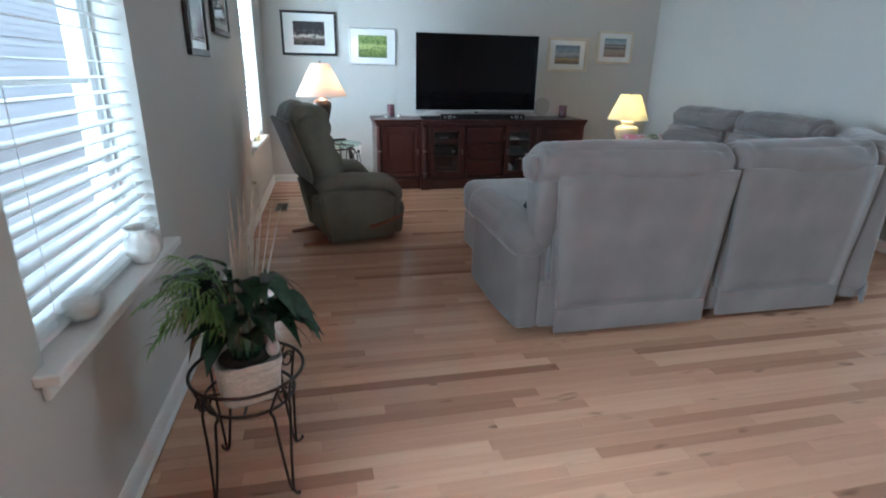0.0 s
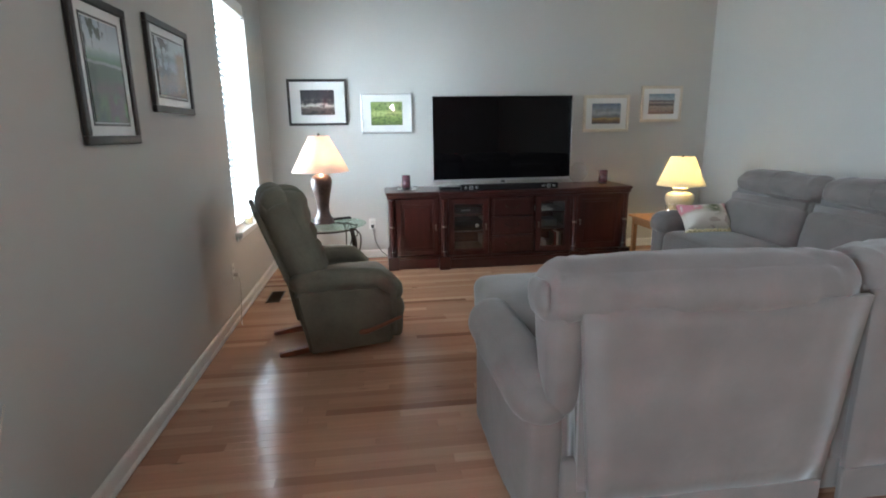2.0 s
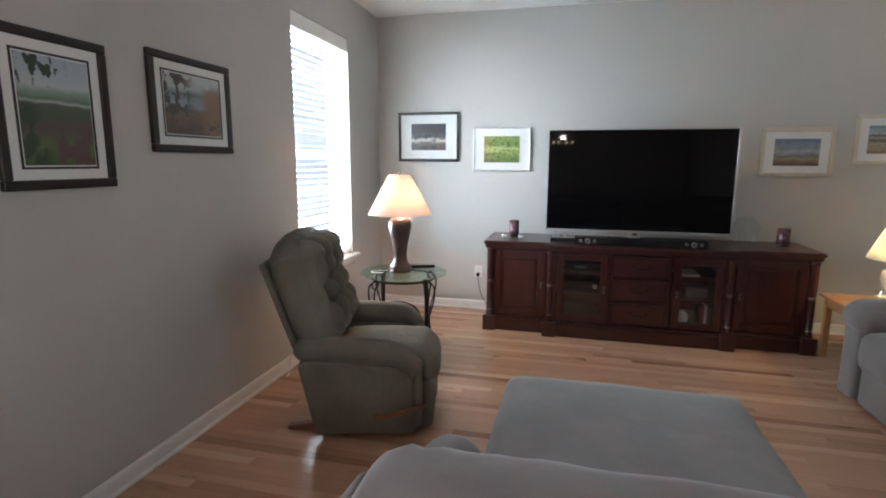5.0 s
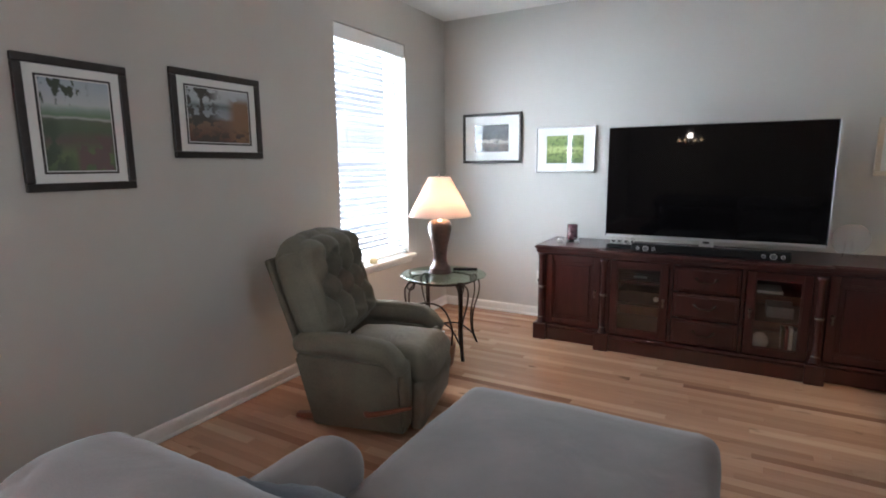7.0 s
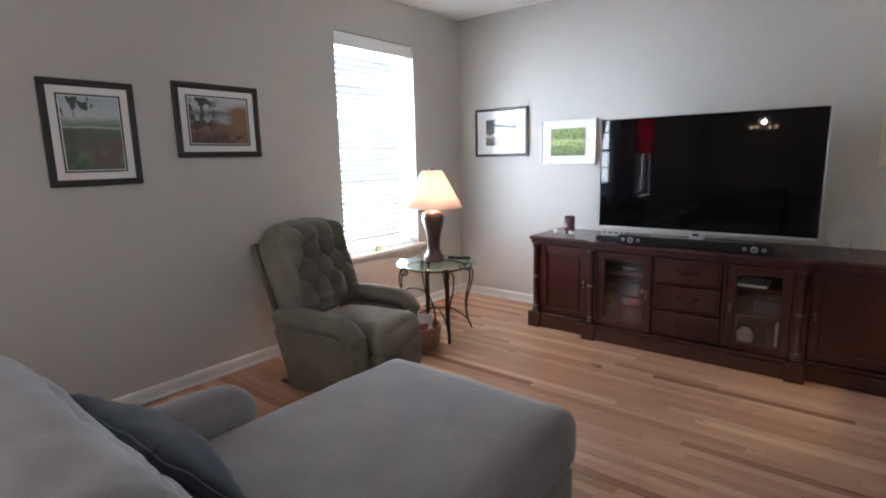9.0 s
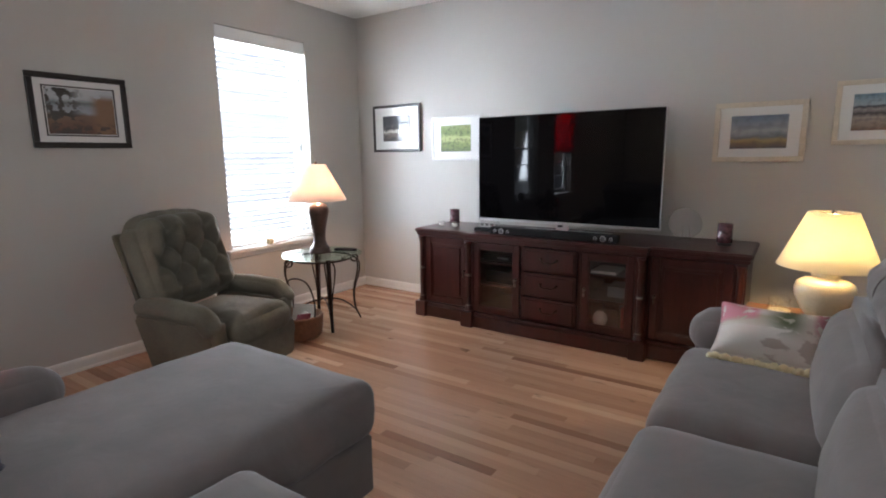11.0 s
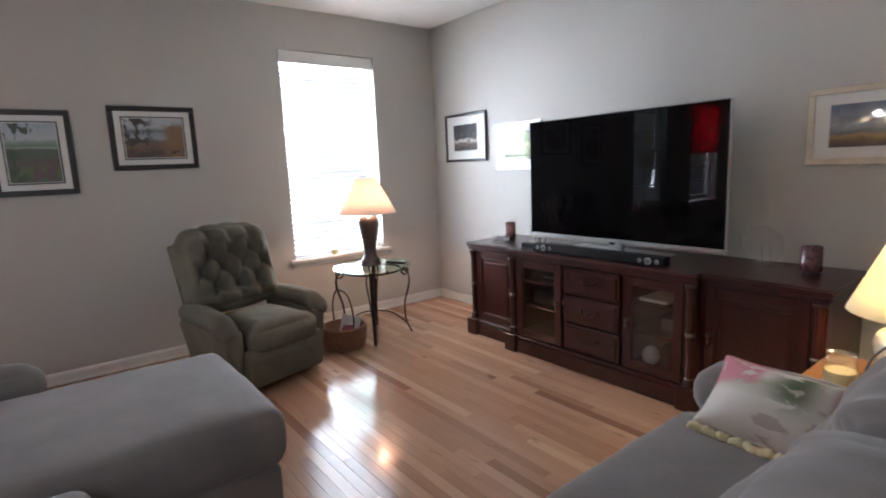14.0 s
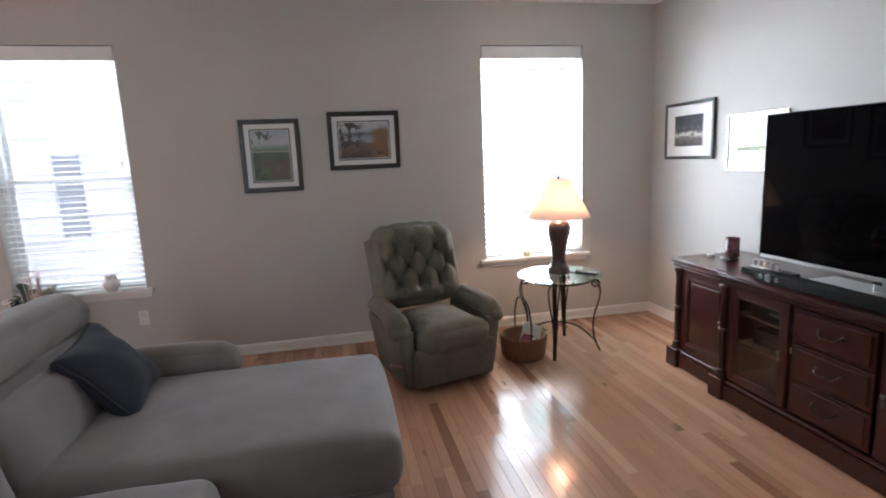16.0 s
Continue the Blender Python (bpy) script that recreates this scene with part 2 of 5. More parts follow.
BRONZE = mat("dark_bronze_metal", (0.055, 0.038, 0.030), 0.38, metal=0.75, var=0.3, scale=12, bump=0.08)
LAMPBRONZE = mat("bronze_glaze", (0.085, 0.055, 0.048), 0.30, metal=0.35, var=0.45, scale=9, bump=0.04, coat=0.4)
CREAM = mat("cream_ceramic", (0.70, 0.60, 0.42), 0.18, var=0.06, bump=0.02, coat=0.5)
WHITEMAT = mat("mat_board", (0.74, 0.74, 0.72), 0.6, var=0.03, bump=0.02, coat=0.8)
PALEWOOD = mat("pale_frame_wood", (0.62, 0.55, 0.44), 0.45, var=0.12, scale=8, bump=0.05)
VINYL = mat("white_vinyl", (0.75, 0.76, 0.76), 0.4, var=0.03, bump=0.02)
SLAT = mat("blind_slat_white", (0.80, 0.80, 0.78), 0.5, var=0.03, bump=0.03)
PLASTIC = mat("white_plastic", (0.72, 0.71, 0.67), 0.4, var=0.03, bump=0.0)
WAX = mat("cream_wax", (0.72, 0.62, 0.38), 0.6, var=0.06, bump=0.02)
PURPLE = mat("mottled_purple_glass", (0.10, 0.035, 0.045), 0.2, var=0.7, scale=28, bump=0.06, coat=0.4)
WICKER = mat("red_brown_wicker", (0.26, 0.115, 0.06), 0.6, var=0.35, scale=30, fine=140, bump=0.5)
POT = mat("beige_pot", (0.62, 0.56, 0.49), 0.55, var=0.35, scale=14, fine=70, bump=0.35, stretch=(1, 1, 4))
SOIL = mat("potting_soil", (0.035, 0.024, 0.016), 0.95, var=0.4, scale=30, bump=0.6)
LEAF = mat("dark_green_leaf", (0.042, 0.098, 0.050), 0.22, var=0.45, scale=7, fine=40, bump=0.1, coat=0.9)
PALM = mat("bright_green_frond", (0.26, 0.42, 0.13), 0.45, var=0.35, scale=8, bump=0.08)
STRAW = mat("dried_tan_blade", (0.72, 0.62, 0.51), 0.6, var=0.2, scale=8, bump=0.05)
WHITECERAMIC = mat("white_glazed_ceramic", (0.74, 0.71, 0.67), 0.2, var=0.12, scale=14, bump=0.05, coat=0.5)
CERAMIC = mat("pale_grey_ceramic", (0.52, 0.50, 0.47), 0.2, var=0.25, scale=18, bump=0.08, coat=0.4)
PAPER = mat("paper", (0.70, 0.68, 0.64), 0.7, var=0.08, bump=0.03)
REDBOOK = mat("red_cover", (0.19, 0.02, 0.03), 0.5, var=0.15, bump=0.03)
REDCLOTH = mat("red_cloth", (0.42, 0.012, 0.035), 0.8, var=0.12, scale=5, fine=200, bump=0.15)
SIDING = mat("white_siding", (0.72, 0.73, 0.74), 0.6, var=0.06, scale=2, bump=0.05)
PALESHUTTER = mat("pale_blue_grey_shutter", (0.34, 0.37, 0.40), 0.6, var=0.1, bump=0.05)
SHUTTER = mat("grey_plastic", (0.16, 0.17, 0.18), 0.6, var=0.1, bump=0.05)
# yard colour lifted to a pale grey that imitates outdoor glare
GLAREGROUND = mat("glare_pale_ground", (0.46, 0.45, 0.43), 0.9, var=0.15, scale=0.8, fine=30, bump=0.3, dist=0.01)
BARK = mat("bark", (0.10, 0.075, 0.055), 0.9, var=0.4, scale=12, fine=60, bump=0.7, dist=0.02)
ROOF = mat("grey_shingle", (0.10, 0.10, 0.105), 0.9, var=0.3, scale=10, bump=0.5)
BRASSV = mat("brown_metal_vent", (0.10, 0.065, 0.04), 0.4, metal=0.8, var=0.2)
GLASS = pane_mat("thin_clear_glass", 0.13)
ETCHED = etched_mat("pressed_glass", 0.16)
DOORGLASS = pane_mat("console_door_glass", 0.09)
GREENGLASS = pane_mat("table_glass", 0.20, (0.82, 0.95, 0.90))
PANE = pane_mat("window_pane")
REDSHADE = shade_mat("red_backlit_cloth", (0.62, 0.010, 0.045))
SHADE1 = shade_mat("blush_shade_cloth", (0.86, 0.74, 0.66))
SHADE2 = shade_mat("ivory_shade_cloth", (0.90, 0.85, 0.68))
PLANK = plank_mat("oak_plank", False)
PLANKS = plank_mat("oak_planks_rest", True)


# ---- mesh helpers ----
def part(name, bm, material, parent=None, label="", smooth=False):
    me = bpy.data.meshes.new(name)
    bmesh.ops.recalc_face_normals(bm, faces=bm.faces)
    bm.to_mesh(me)
    bm.free()
    if smooth:
        for p in me.polygons:
            p.use_smooth = True
    me.materials.append(material)
    o = new(name, me)
    if parent is not None:
        o.parent = parent
    if label:
        tagged(o, label)
    return o


def thing(name, label, category, m=None, group="", kind=""):
    o = new(name)
    o.empty_display_size = 0.1
    if m is not None:
        o.matrix_world = m
    return tagged(o, label, category, group, kind)


def box(x0, x1, y0, y1, z0, z1, bev=0.0, seg=2, bm=None, m=None):
    """A box between two corners with rounded edges, added to bm."""
    own = bmesh.new()
    r = bmesh.ops.create_cube(own, size=1)
    for v in own.verts:
        v.co = Vector(((x0 + x1) / 2 + v.co.x * (x1 - x0), (y0 + y1) / 2 + v.co.y * (y1 - y0), (z0 + z1) / 2 + v.co.z * (z1 - z0)))
    if bev:
        bmesh.ops.bevel(own, geom=own.edges[:], offset=bev, segments=seg, affect="EDGES", profile=0.5)
    if m is not None:
        own.transform(m)
    return join(bm, own)


def join(bm, own):
    if bm is None:
        return own
    me = bpy.data.meshes.new("tmp")
    own.to_mesh(me)
    own.free()
    bm.from_mesh(me)
    bpy.data.meshes.remove(me)
    return bm


def cushion(sx, sy, sz, r=0.07, puff=(0, 0, 0.03), n=12, wrinkle=0.004, shape=None, m=None, bm=None, seed=0.0, freq=7.0):
    """A soft block with round edges, swollen faces and slight creases, centred at the origin before m."""
    own = bmesh.new()
    bmesh.ops.create_cube(own, size=2)
    bmesh.ops.subdivide_edges(own, edges=own.edges[:], cuts=n, use_grid_fill=True)
    half = Vector((sx / 2, sy / 2, sz / 2))
    r = min(r, 0.98 * min(half))
    for v in own.verts:
        u = Vector([math.sin(c * math.pi / 2) for c in v.co])
        q = Vector((u.x * half.x, u.y * half.y, u.z * half.z))
        inner = Vector([max(-h + r, min(h - r, c)) for c, h in zip(q, half)])
        d = q - inner
        if d.length > 1e-9:
            nor = d.normalized()
            q = inner + nor * r
        else:
            nor = Vector((0, 0, 0))
        for k in range(3):
            a, b = (k + 1) % 3, (k + 2) % 3
            q[k] += puff[k] * u[k] * (1 - u[a] ** 2) * (1 - u[b] ** 2)
        if wrinkle:
            q += Vector((nor if nor.length else u.normalized())) * wrinkle * noise.noise(Vector((q.x * freq + seed, q.y * freq, q.z * freq * 2.2)))
        if shape is not None:
            q = shape(q, u)
        v.co = q
    if m is not None:
        own.transform(m)
    return join(bm, own)


def lathe(profile, seg=32, m=None, bm=None, wob=None):
    """A body of revolution from (radius, height) pairs."""
    own = bmesh.new()
    rings = []
    for r, z in profile:
        if r < 1e-5:
            rings.append([own.verts.new((0, 0, z))])
        else:
            rings.append([own.verts.new(((r * (wob(a) if wob else 1)) * math.cos(a), (r * (wob(a) if wob else 1)) * math.sin(a), z)) for a in (2 * math.pi * k / seg for k in range(seg))])
    for p, q in zip(rings, rings[1:]):
        for k in range(seg):
            j = (k + 1) % seg
            if len(p) == 1 and len(q) == 1:
                continue
            if len(p) == 1:
                own.faces.new((p[0], q[j], q[k]))
            elif len(q) == 1:
                own.faces.new((p[k], p[j], q[0]))
            else:
                own.faces.new((p[k], p[j], q[j], q[k]))
    if m is not None:
        own.transform(m)
    return join(bm, own)


def smooth_path(pts, steps=6):
    pts = [Vector(p) for p in pts]
    out = []
    for i in range(len(pts) - 1):
        p0, p1, p2, p3 = pts[max(i - 1, 0)], pts[i], pts[i + 1], pts[min(i + 2, len(pts) - 1)]
        for k in range(steps):
            t = k / steps
            out.append(0.5 * ((2 * p1) + (p2 - p0) * t + (2 * p0 - 5 * p1 + 4 * p2 - p3) * t * t + (3 * p1 - p0 - 3 * p2 + p3) * t ** 3))
    return out + [pts[-1]]


def tube(pts, r, seg=8, closed=False, m=None, bm=None, taper=None):
    """A round bar along a line of points."""
    own = bmesh.new()
    pts = [Vector(p) for p in pts]
    rings, side = [], None
    for i, p in enumerate(pts):
        a = pts[i - 1] if i or closed else p
        b = pts[(i + 1) % len(pts)] if i + 1 < len(pts) or closed else p
        d = (b - a).normalized()
        if side is None:
            side = d.orthogonal().normalized()
        side = (side - d * side.dot(d)).normalized()
        up = d.cross(side)
        rr = r * (taper(i / max(1, len(pts) - 1)) if taper else 1)
        rings.append([own.verts.new(p + rr * (math.cos(t) * side + math.sin(t) * up)) for t in (2 * math.pi * k / seg for k in range(seg))])
    pairs = list(zip(rings, rings[1:])) + ([(rings[-1], rings[0])] if closed else [])
    for p, q in pairs:
        for k in range(seg):
            own.faces.new((p[k], p[(k + 1) % seg], q[(k + 1) % seg], q[k]))
    if not closed:
        own.faces.new(rings[0])
        own.faces.new(rings[-1])
    if m is not None:
        own.transform(m)
    return join(bm, own)


def prism(poly, z0, z1, bev=0.0, seg=2, m=None, bm=None):
    own = bmesh.new()
    f = own.faces.new([own.verts.new((x, y, z0)) for x, y in poly])
    ex = bmesh.ops.extrude_face_region(own, geom=[f])
    for v in ex["geom"]:
        if isinstance(v, bmesh.types.BMVert):
            v.co.z = z1
    if bev:
        bmesh.ops.bevel(own, geom=own.edges[:], offset=bev, segments=seg, affect="EDGES")
    if m is not None:
        own.transform(m)
    return join(bm, own)


def ring_pts(r, z=0.0, k=32, cx=0.0, cy=0.0):
    return [(cx + r * math.cos(2 * math.pi * i / k), cy + r * math.sin(2 * math.pi * i / k), z) for i in range(k)]

# ---- the room ----
X0, X1, Y0, Y1, H = -0.60, 4.29, -4.0, 7.0, 2.80
WINDOWS = ((-0.02, 0.90), (1.68, 2.60), (5.377, 6.30))
WZ0, WZ1 = 0.64, 2.455

bm = bmesh.new()
ys = [Y0 - 0.2] + [v for w in WINDOWS for v in w] + [Y1 + 0.2]
for a, b in zip(ys[0::2], ys[1::2]):
    box(X0 - 0.2, X0, a, b, 0, H, bm=bm)
for a, b in WINDOWS:
    box(X0 - 0.2, X0, a, b, 0, WZ0 - 0.03, bm=bm)
    box(X0 - 0.2, X0, a, b, WZ1, H, bm=bm)
tagged(part("wall_west", bm, WALL), "painted grey-green wall with three window openings", "wall", kind="structure")
tagged(part("wall_north", box(X0, X1, Y1, Y1 + 0.2, 0, H), WALL), "painted grey-green wall behind the television", "wall", kind="structure")
EWIN = (1.90, 2.77)
bm = box(X1, X1 + 0.2, Y0 - 0.2, EWIN[0], 0, H)
box(X1, X1 + 0.2, EWIN[1], Y1 + 0.2, 0, H, bm=bm)
box(X1, X1 + 0.2, EWIN[0], EWIN[1], 0, WZ0 - 0.03, bm=bm)
box(X1, X1 + 0.2, EWIN[0], EWIN[1], WZ1, H, bm=bm)
tagged(part("wall_east", bm, WALL), "plain painted grey-green wall beside the sofa", "wall", kind="structure")
tagged(part("wall_south", box(X0, X1, Y0 - 0.2, Y0, 0, H), WALL), "plain painted wall closing the back of the room", "wall", kind="structure")
tagged(part("ceiling", box(X0 - 0.2, X1 + 0.2, Y0 - 0.2, Y1 + 0.2, H, H + 0.15), CEIL), "flat white painted ceiling", "ceiling", kind="structure")


def baseboard(name, a, b, inward):
    """Skirting from a to b along the wall, with a shoe moulding at its foot; inward points into the room."""
    a, b, n = Vector((*a, 0)), Vector((*b, 0)), Vector((*inward, 0))
    d = (b - a).normalized()
    prof = ((0, 0.004), (0.022, 0.004), (0.022, 0.012), (0.016, 0.022), (0.013, 0.024), (0.013, 0.070), (0.010, 0.082), (0.004, 0.090), (0, 0.092))
    own = bmesh.new()
    rows = [[own.verts.new(p + n * u + Vector((0, 0, z))) for u, z in prof] for p in (a, b)]
    for k in range(len(prof) - 1):
        own.faces.new((rows[0][k], rows[0][k + 1], rows[1][k + 1], rows[1][k]))
    own.faces.new(rows[0])
    own.faces.new(rows[1])
    return tagged(part(name, own, TRIM), "white painted wooden baseboard along the wall", "baseboard", kind="structure")


baseboard("baseboard", (X0, Y0), (X0, Y1), (1, 0))
baseboard("baseboard", (X0, Y1), (X1, Y1), (0, -1))
baseboard("baseboard", (X1, Y1), (X1, Y0), (-1, 0))


# ---- windows ----
def window(name, m, W):
    w = thing(name, "white vinyl double-hung window with a projecting sill", "window", m, kind="structure")
    Hh = WZ1 - WZ0
    mid = 0.865
    bm = bmesh.new()
    box(-0.19, -0.11, 0.0, 0.035, 0, Hh, 0.004, 1, bm)
    box(-0.19, -0.11, W - 0.035, W, 0, Hh, 0.004, 1, bm)
    box(-0.19, -0.11, 0.035, W - 0.035, Hh - 0.035, Hh, 0.004, 1, bm)
    box(-0.19, -0.11, 0.035, W - 0.035, 0, 0.03, 0.004, 1, bm)
    part("window_frame", bm, VINYL, w)
    for label, z0, z1, x0 in (("lower_sash", 0.03, mid + 0.02, -0.145), ("upper_sash", mid - 0.02, Hh - 0.035, -0.178)):
        bm = bmesh.new()
        a, b = 0.035, W - 0.035
        box(x0, x0 + 0.03, a, a + 0.04, z0, z1, 0.003, 1, bm)
        box(x0, x0 + 0.03, b - 0.04, b, z0, z1, 0.003, 1, bm)
        box(x0, x0 + 0.03, a + 0.04, b - 0.04, z0, z0 + 0.045, 0.003, 1, bm)
        box(x0, x0 + 0.03, a + 0.04, b - 0.04, z1 - 0.04, z1, 0.003, 1, bm)
        s = part(label, bm, VINYL, w)
        for k in (1, 2):
            zz = z0 + 0.045 + (z1 - z0 - 0.085) * k / 3
            part("muntin", box(x0 + 0.006, x0 + 0.022, a + 0.04, b - 0.04, zz - 0.009, zz + 0.009, 0.002, 1), VINYL, s)
        p = part("pane", box(x0 + 0.012, x0 + 0.016, a + 0.04, b - 0.04, z0 + 0.045, z1 - 0.04), PANE, s)
        p.visible_shadow = False
    # sill board with a nosing that stands out into the room, and the apron under it
    part("window_sill", box(-0.19, 0.055, -0.055, W + 0.055, -0.03, 0.0, 0.006, 2), TRIM, w)
    part("apron", box(0.001, 0.016, -0.035, W + 0.035, -0.075, -0.031, 0.004, 1), TRIM, w)
    return w


def blind(y0, y1, tilt):
    """A faux-wood blind: valance, slats held open at a slant, bottom rail, ladder cords."""
    W = y1 - y0
    b = thing("window_blind", "white faux-wood blind lowered with its slats open", "blind", pose(X0, y0, WZ0))
    part("valance", box(-0.075, -0.004, 0.008, W - 0.008, WZ1 - WZ0 - 0.105, WZ1 - WZ0 - 0.004, 0.006, 2), SLAT, b)
    first = None
    z = 0.055
    while z < WZ1 - WZ0 - 0.115:
        m = pose(-0.043, 0, z, 0, tilt, 0)
        if first is None:
            o = part("slat", box(-0.024, 0.024, 0.014, W - 0.014, -0.0011, 0.0011, 0.0009, 1), SLAT, b)
            first = o.data
        else:
            o = new("slat", first)
            o.parent = b
        o.matrix_basis = m
        z += 0.0455
    part("bottom_rail", box(-0.068, -0.018, 0.014, W - 0.014, 0.012, 0.030, 0.005, 2), SLAT, b)
    for yy in (0.13, W - 0.13):
        bm = tube([(-0.018, yy, 0.03), (-0.018, yy, WZ1 - WZ0 - 0.1)], 0.0012, 5)
        tube([(-0.068, yy, 0.03), (-0.068, yy, WZ1 - WZ0 - 0.1)], 0.0012, 5, bm=bm)
        part("ladder_cord", bm, SLAT, b)
    bm = tube([(-0.012, W - 0.05, WZ1 - WZ0 - 0.1), (-0.010, W - 0.05, 0.98)], 0.0015, 5)
    lathe([(0, 0.93), (0.009, 0.932), (0.011, 0.95), (0.006, 0.975), (0.003, 0.985), (0, 0.985)], 12, pose(-0.010, W - 0.05, 0), bm)
    part("pull_cord", bm, SLAT, b)
    return b


for i, (a, b_) in enumerate(WINDOWS):
    window("window_%d" % (i + 1), pose(X0, a, WZ0), b_ - a)
    if i:
        blind(a, b_, 5)

window("window_4", pose(X1, EWIN[1], WZ0, 0, 0, 180), EWIN[1] - EWIN[0])

# red cloth hung over the upper sash of the window by the back of the room
o = tagged(part("red_valance", box(X0 + 0.004, X0 + 0.03, -0.08, 0.96, 1.44, 2.46, 0.008, 2), REDSHADE), "deep red cloth shade covering an upper sash", "window shade")

# ---- sofas ----
def head_pillow(w, seed, bm=None, lift=0.0):
    """The roll at the top of a backrest: fat, slumped, with gathers at its ends."""
    def shape(q, u):
        f = noise.noise(Vector((q.x * 26 + seed, q.y * 5, q.z * 5)))
        e = 0.06 + 0.94 * max(0, abs(q.x) / (w / 2) - 0.45) / 0.55
        g = 0.032 * (abs(f) ** 0.6 - 0.5) * e
        q.z += 0.004 * math.cos(q.x * 6 + seed) - 0.008 * abs(u.x) ** 6 + g * max(0, u.z)
        q.y += 0.012 * noise.noise(Vector((q.x * 3 + seed, q.z * 12, 0))) + g * u.y
        return q
    return cushion(w, 0.25, 0.20, 0.095, (0.006, 0.02, 0.012), 40, 0.007, shape, pose(w / 2, 0.128, 0.876 + lift, -4), bm, seed, 9)


def seat_unit(W, D, seed, lay=None, wide=0.0, lift=0.0, rise=0.0):
    """Parts of one upholstered seat: local x along the seat's width, y from its back to its front."""
    def fill(root):
        part("base", box(0.015, W - 0.015, 0.10, D - 0.04, 0.045, 0.30, 0.02, 3), FABRIC, root, smooth=True)
        front = 0.026
        part("seat_cushion", cushion(W - 0.004, D - 0.27, 0.245, 0.075, (0, 0.012, front), 16, 0.005, lay, pose(W / 2, 0.27 + (D - 0.27) / 2, 0.372 + rise), None, seed), FABRIC, root, smooth=True)
        # inner back block leaning rearwards
        own = bmesh.new()
        lo, hi = [(0.03, 0.10), (W - 0.03, 0.10), (W - 0.02, 0.40), (0.02, 0.40)], [(0.0, 0.035), (W, 0.035), (W, 0.28), (0.0, 0.28)]
        a = [own.verts.new((x, y, 0.14)) for x, y in lo]
        b = [own.verts.new((x, y, 0.86)) for x, y in hi]
        own.faces.new(a)
        own.faces.new(b)
        for k in range(4):
            own.faces.new((a[k], a[(k + 1) % 4], b[(k + 1) % 4], b[k]))
        bmesh.ops.bevel(own, geom=own.edges[:], offset=0.04, segments=4, affect="EDGES")
        part("back_frame", own, FABRIC, root, smooth=True)
        # flat outer back panel, narrower at its foot, with a thin edge
        own = bmesh.new()
        t = 0.022
        a = [own.verts.new(c) for c in ((0.10, 0.07, 0.145), (W - 0.012, 0.07, 0.145), (W - 0.004, 0.0, 0.855), (0.02, 0.0, 0.855))]
        b = [own.verts.new(v.co + Vector((0, t, 0.002))) for v in a]
        own.faces.new(a)
        own.faces.new(b)
        for k in range(4):
            own.faces.new((a[k], a[(k + 1) % 4], b[(k + 1) % 4], b[k]))
        bmesh.ops.subdivide_edges(own, edges=own.edges[:], cuts=8, use_grid_fill=True)
        for v in own.verts:
            v.co.y += 0.006 * noise.noise(v.co * 4 + Vector((seed, 0, 0))) - 0.004
        part("back_panel", own, FABRIC, root, smooth=True)
        own = bmesh.new()
        box(0.092, W - 0.014, 0.060, 0.082, 0.028, 0.160, 0.005, 2, own, None)
        part("back_skirt", own, FABRIC, root)
        part("lumbar_cushion", cushion(W - 0.01, 0.18, 0.34, 0.08, (0, 0.035, 0.01), 12, 0.006, None, pose(W / 2, 0.285, 0.61, 12), None, seed + 3), FABRIC, root, smooth=True)
        own = head_pillow(W + 0.01 + wide, seed, None, lift)
        own.transform(pose(-wide, 0, 0))
        part("head_cushion", own, FABRIC, root, smooth=True)
        if lift:
            # stitched seam over the middle of the headrest
            pts = []
            for k in range(15):
                a = radians(-35 + 250 * k / 14)
                pts.append((W / 2, 0.128 + 0.100 * math.cos(a) + 0.045 * math.tanh(3 * math.cos(a)), 0.884 + lift + 0.104 * math.sin(a)))
            part("seam", tube(smooth_path(pts, 3), 0.003, 6), FABRIC, root, smooth=True)
    return fill


def chaise_arm(root, x0, x1, y0, y1):
    """Padded arm: a flat outer side, a thick rolled pad on top and a rounded front."""
    def tuck(q, u):
        q.x += (x1 - x0) * 0.14 * max(0, -u.y) ** 2 * (1 if x0 < 0 else -1)
        return q
    part("arm_side", cushion(x1 - x0 - 0.07, y1 - y0 - 0.04, 0.47, 0.028, (0.005, 0.004, 0), 12, 0.004, tuck, pose((x0 + x1) / 2, (y0 + y1) / 2, 0.268)), FABRIC, root, smooth=True)
    def shape(q, u):
        q.z -= 0.035 * max(0, -u.y) ** 2
        tuck(q, u)
        return q
    part("arm_pad", cushion(x1 - x0 + 0.01, y1 - y0 + 0.01, 0.20, 0.095, (0.01, 0.01, 0.02), 14, 0.005, shape, pose((x0 + x1) / 2, (y0 + y1) / 2, 0.532)), FABRIC, root, smooth=True)


def chaise_lay(q, u):
    q.z -= 0.018 * max(0, u.z) * max(0.0, 1 - abs(u.y + 0.1)) * (1 - u.x ** 2)
    return q


ch = thing("chaise_sofa", "grey velour chaise section with one padded arm", "sofa", pose(1.03, 2.63, 0), "sectional sofa")
seat_unit(0.965, 1.645, 1.3, lay=chaise_lay, wide=0.09, rise=0.032)(ch)
chaise_arm(ch, -0.160, 0.035, 0.095, 0.90)
# wing that joins the backrest to the arm
def wing_shape(q, u):
    f = 0.30 + 0.70 * (u.z + 1) / 2
    q.y = q.y * f - 0.075 * (1 - f)
    q.x *= 0.6 + 0.4 * f
    return q


part("back_wing", cushion(0.13, 0.25, 0.40, 0.055, (0.012, 0.0, 0), 14, 0.004, wing_shape, pose(0.005, 0.155, 0.675, 6)), FABRIC, ch, smooth=True)

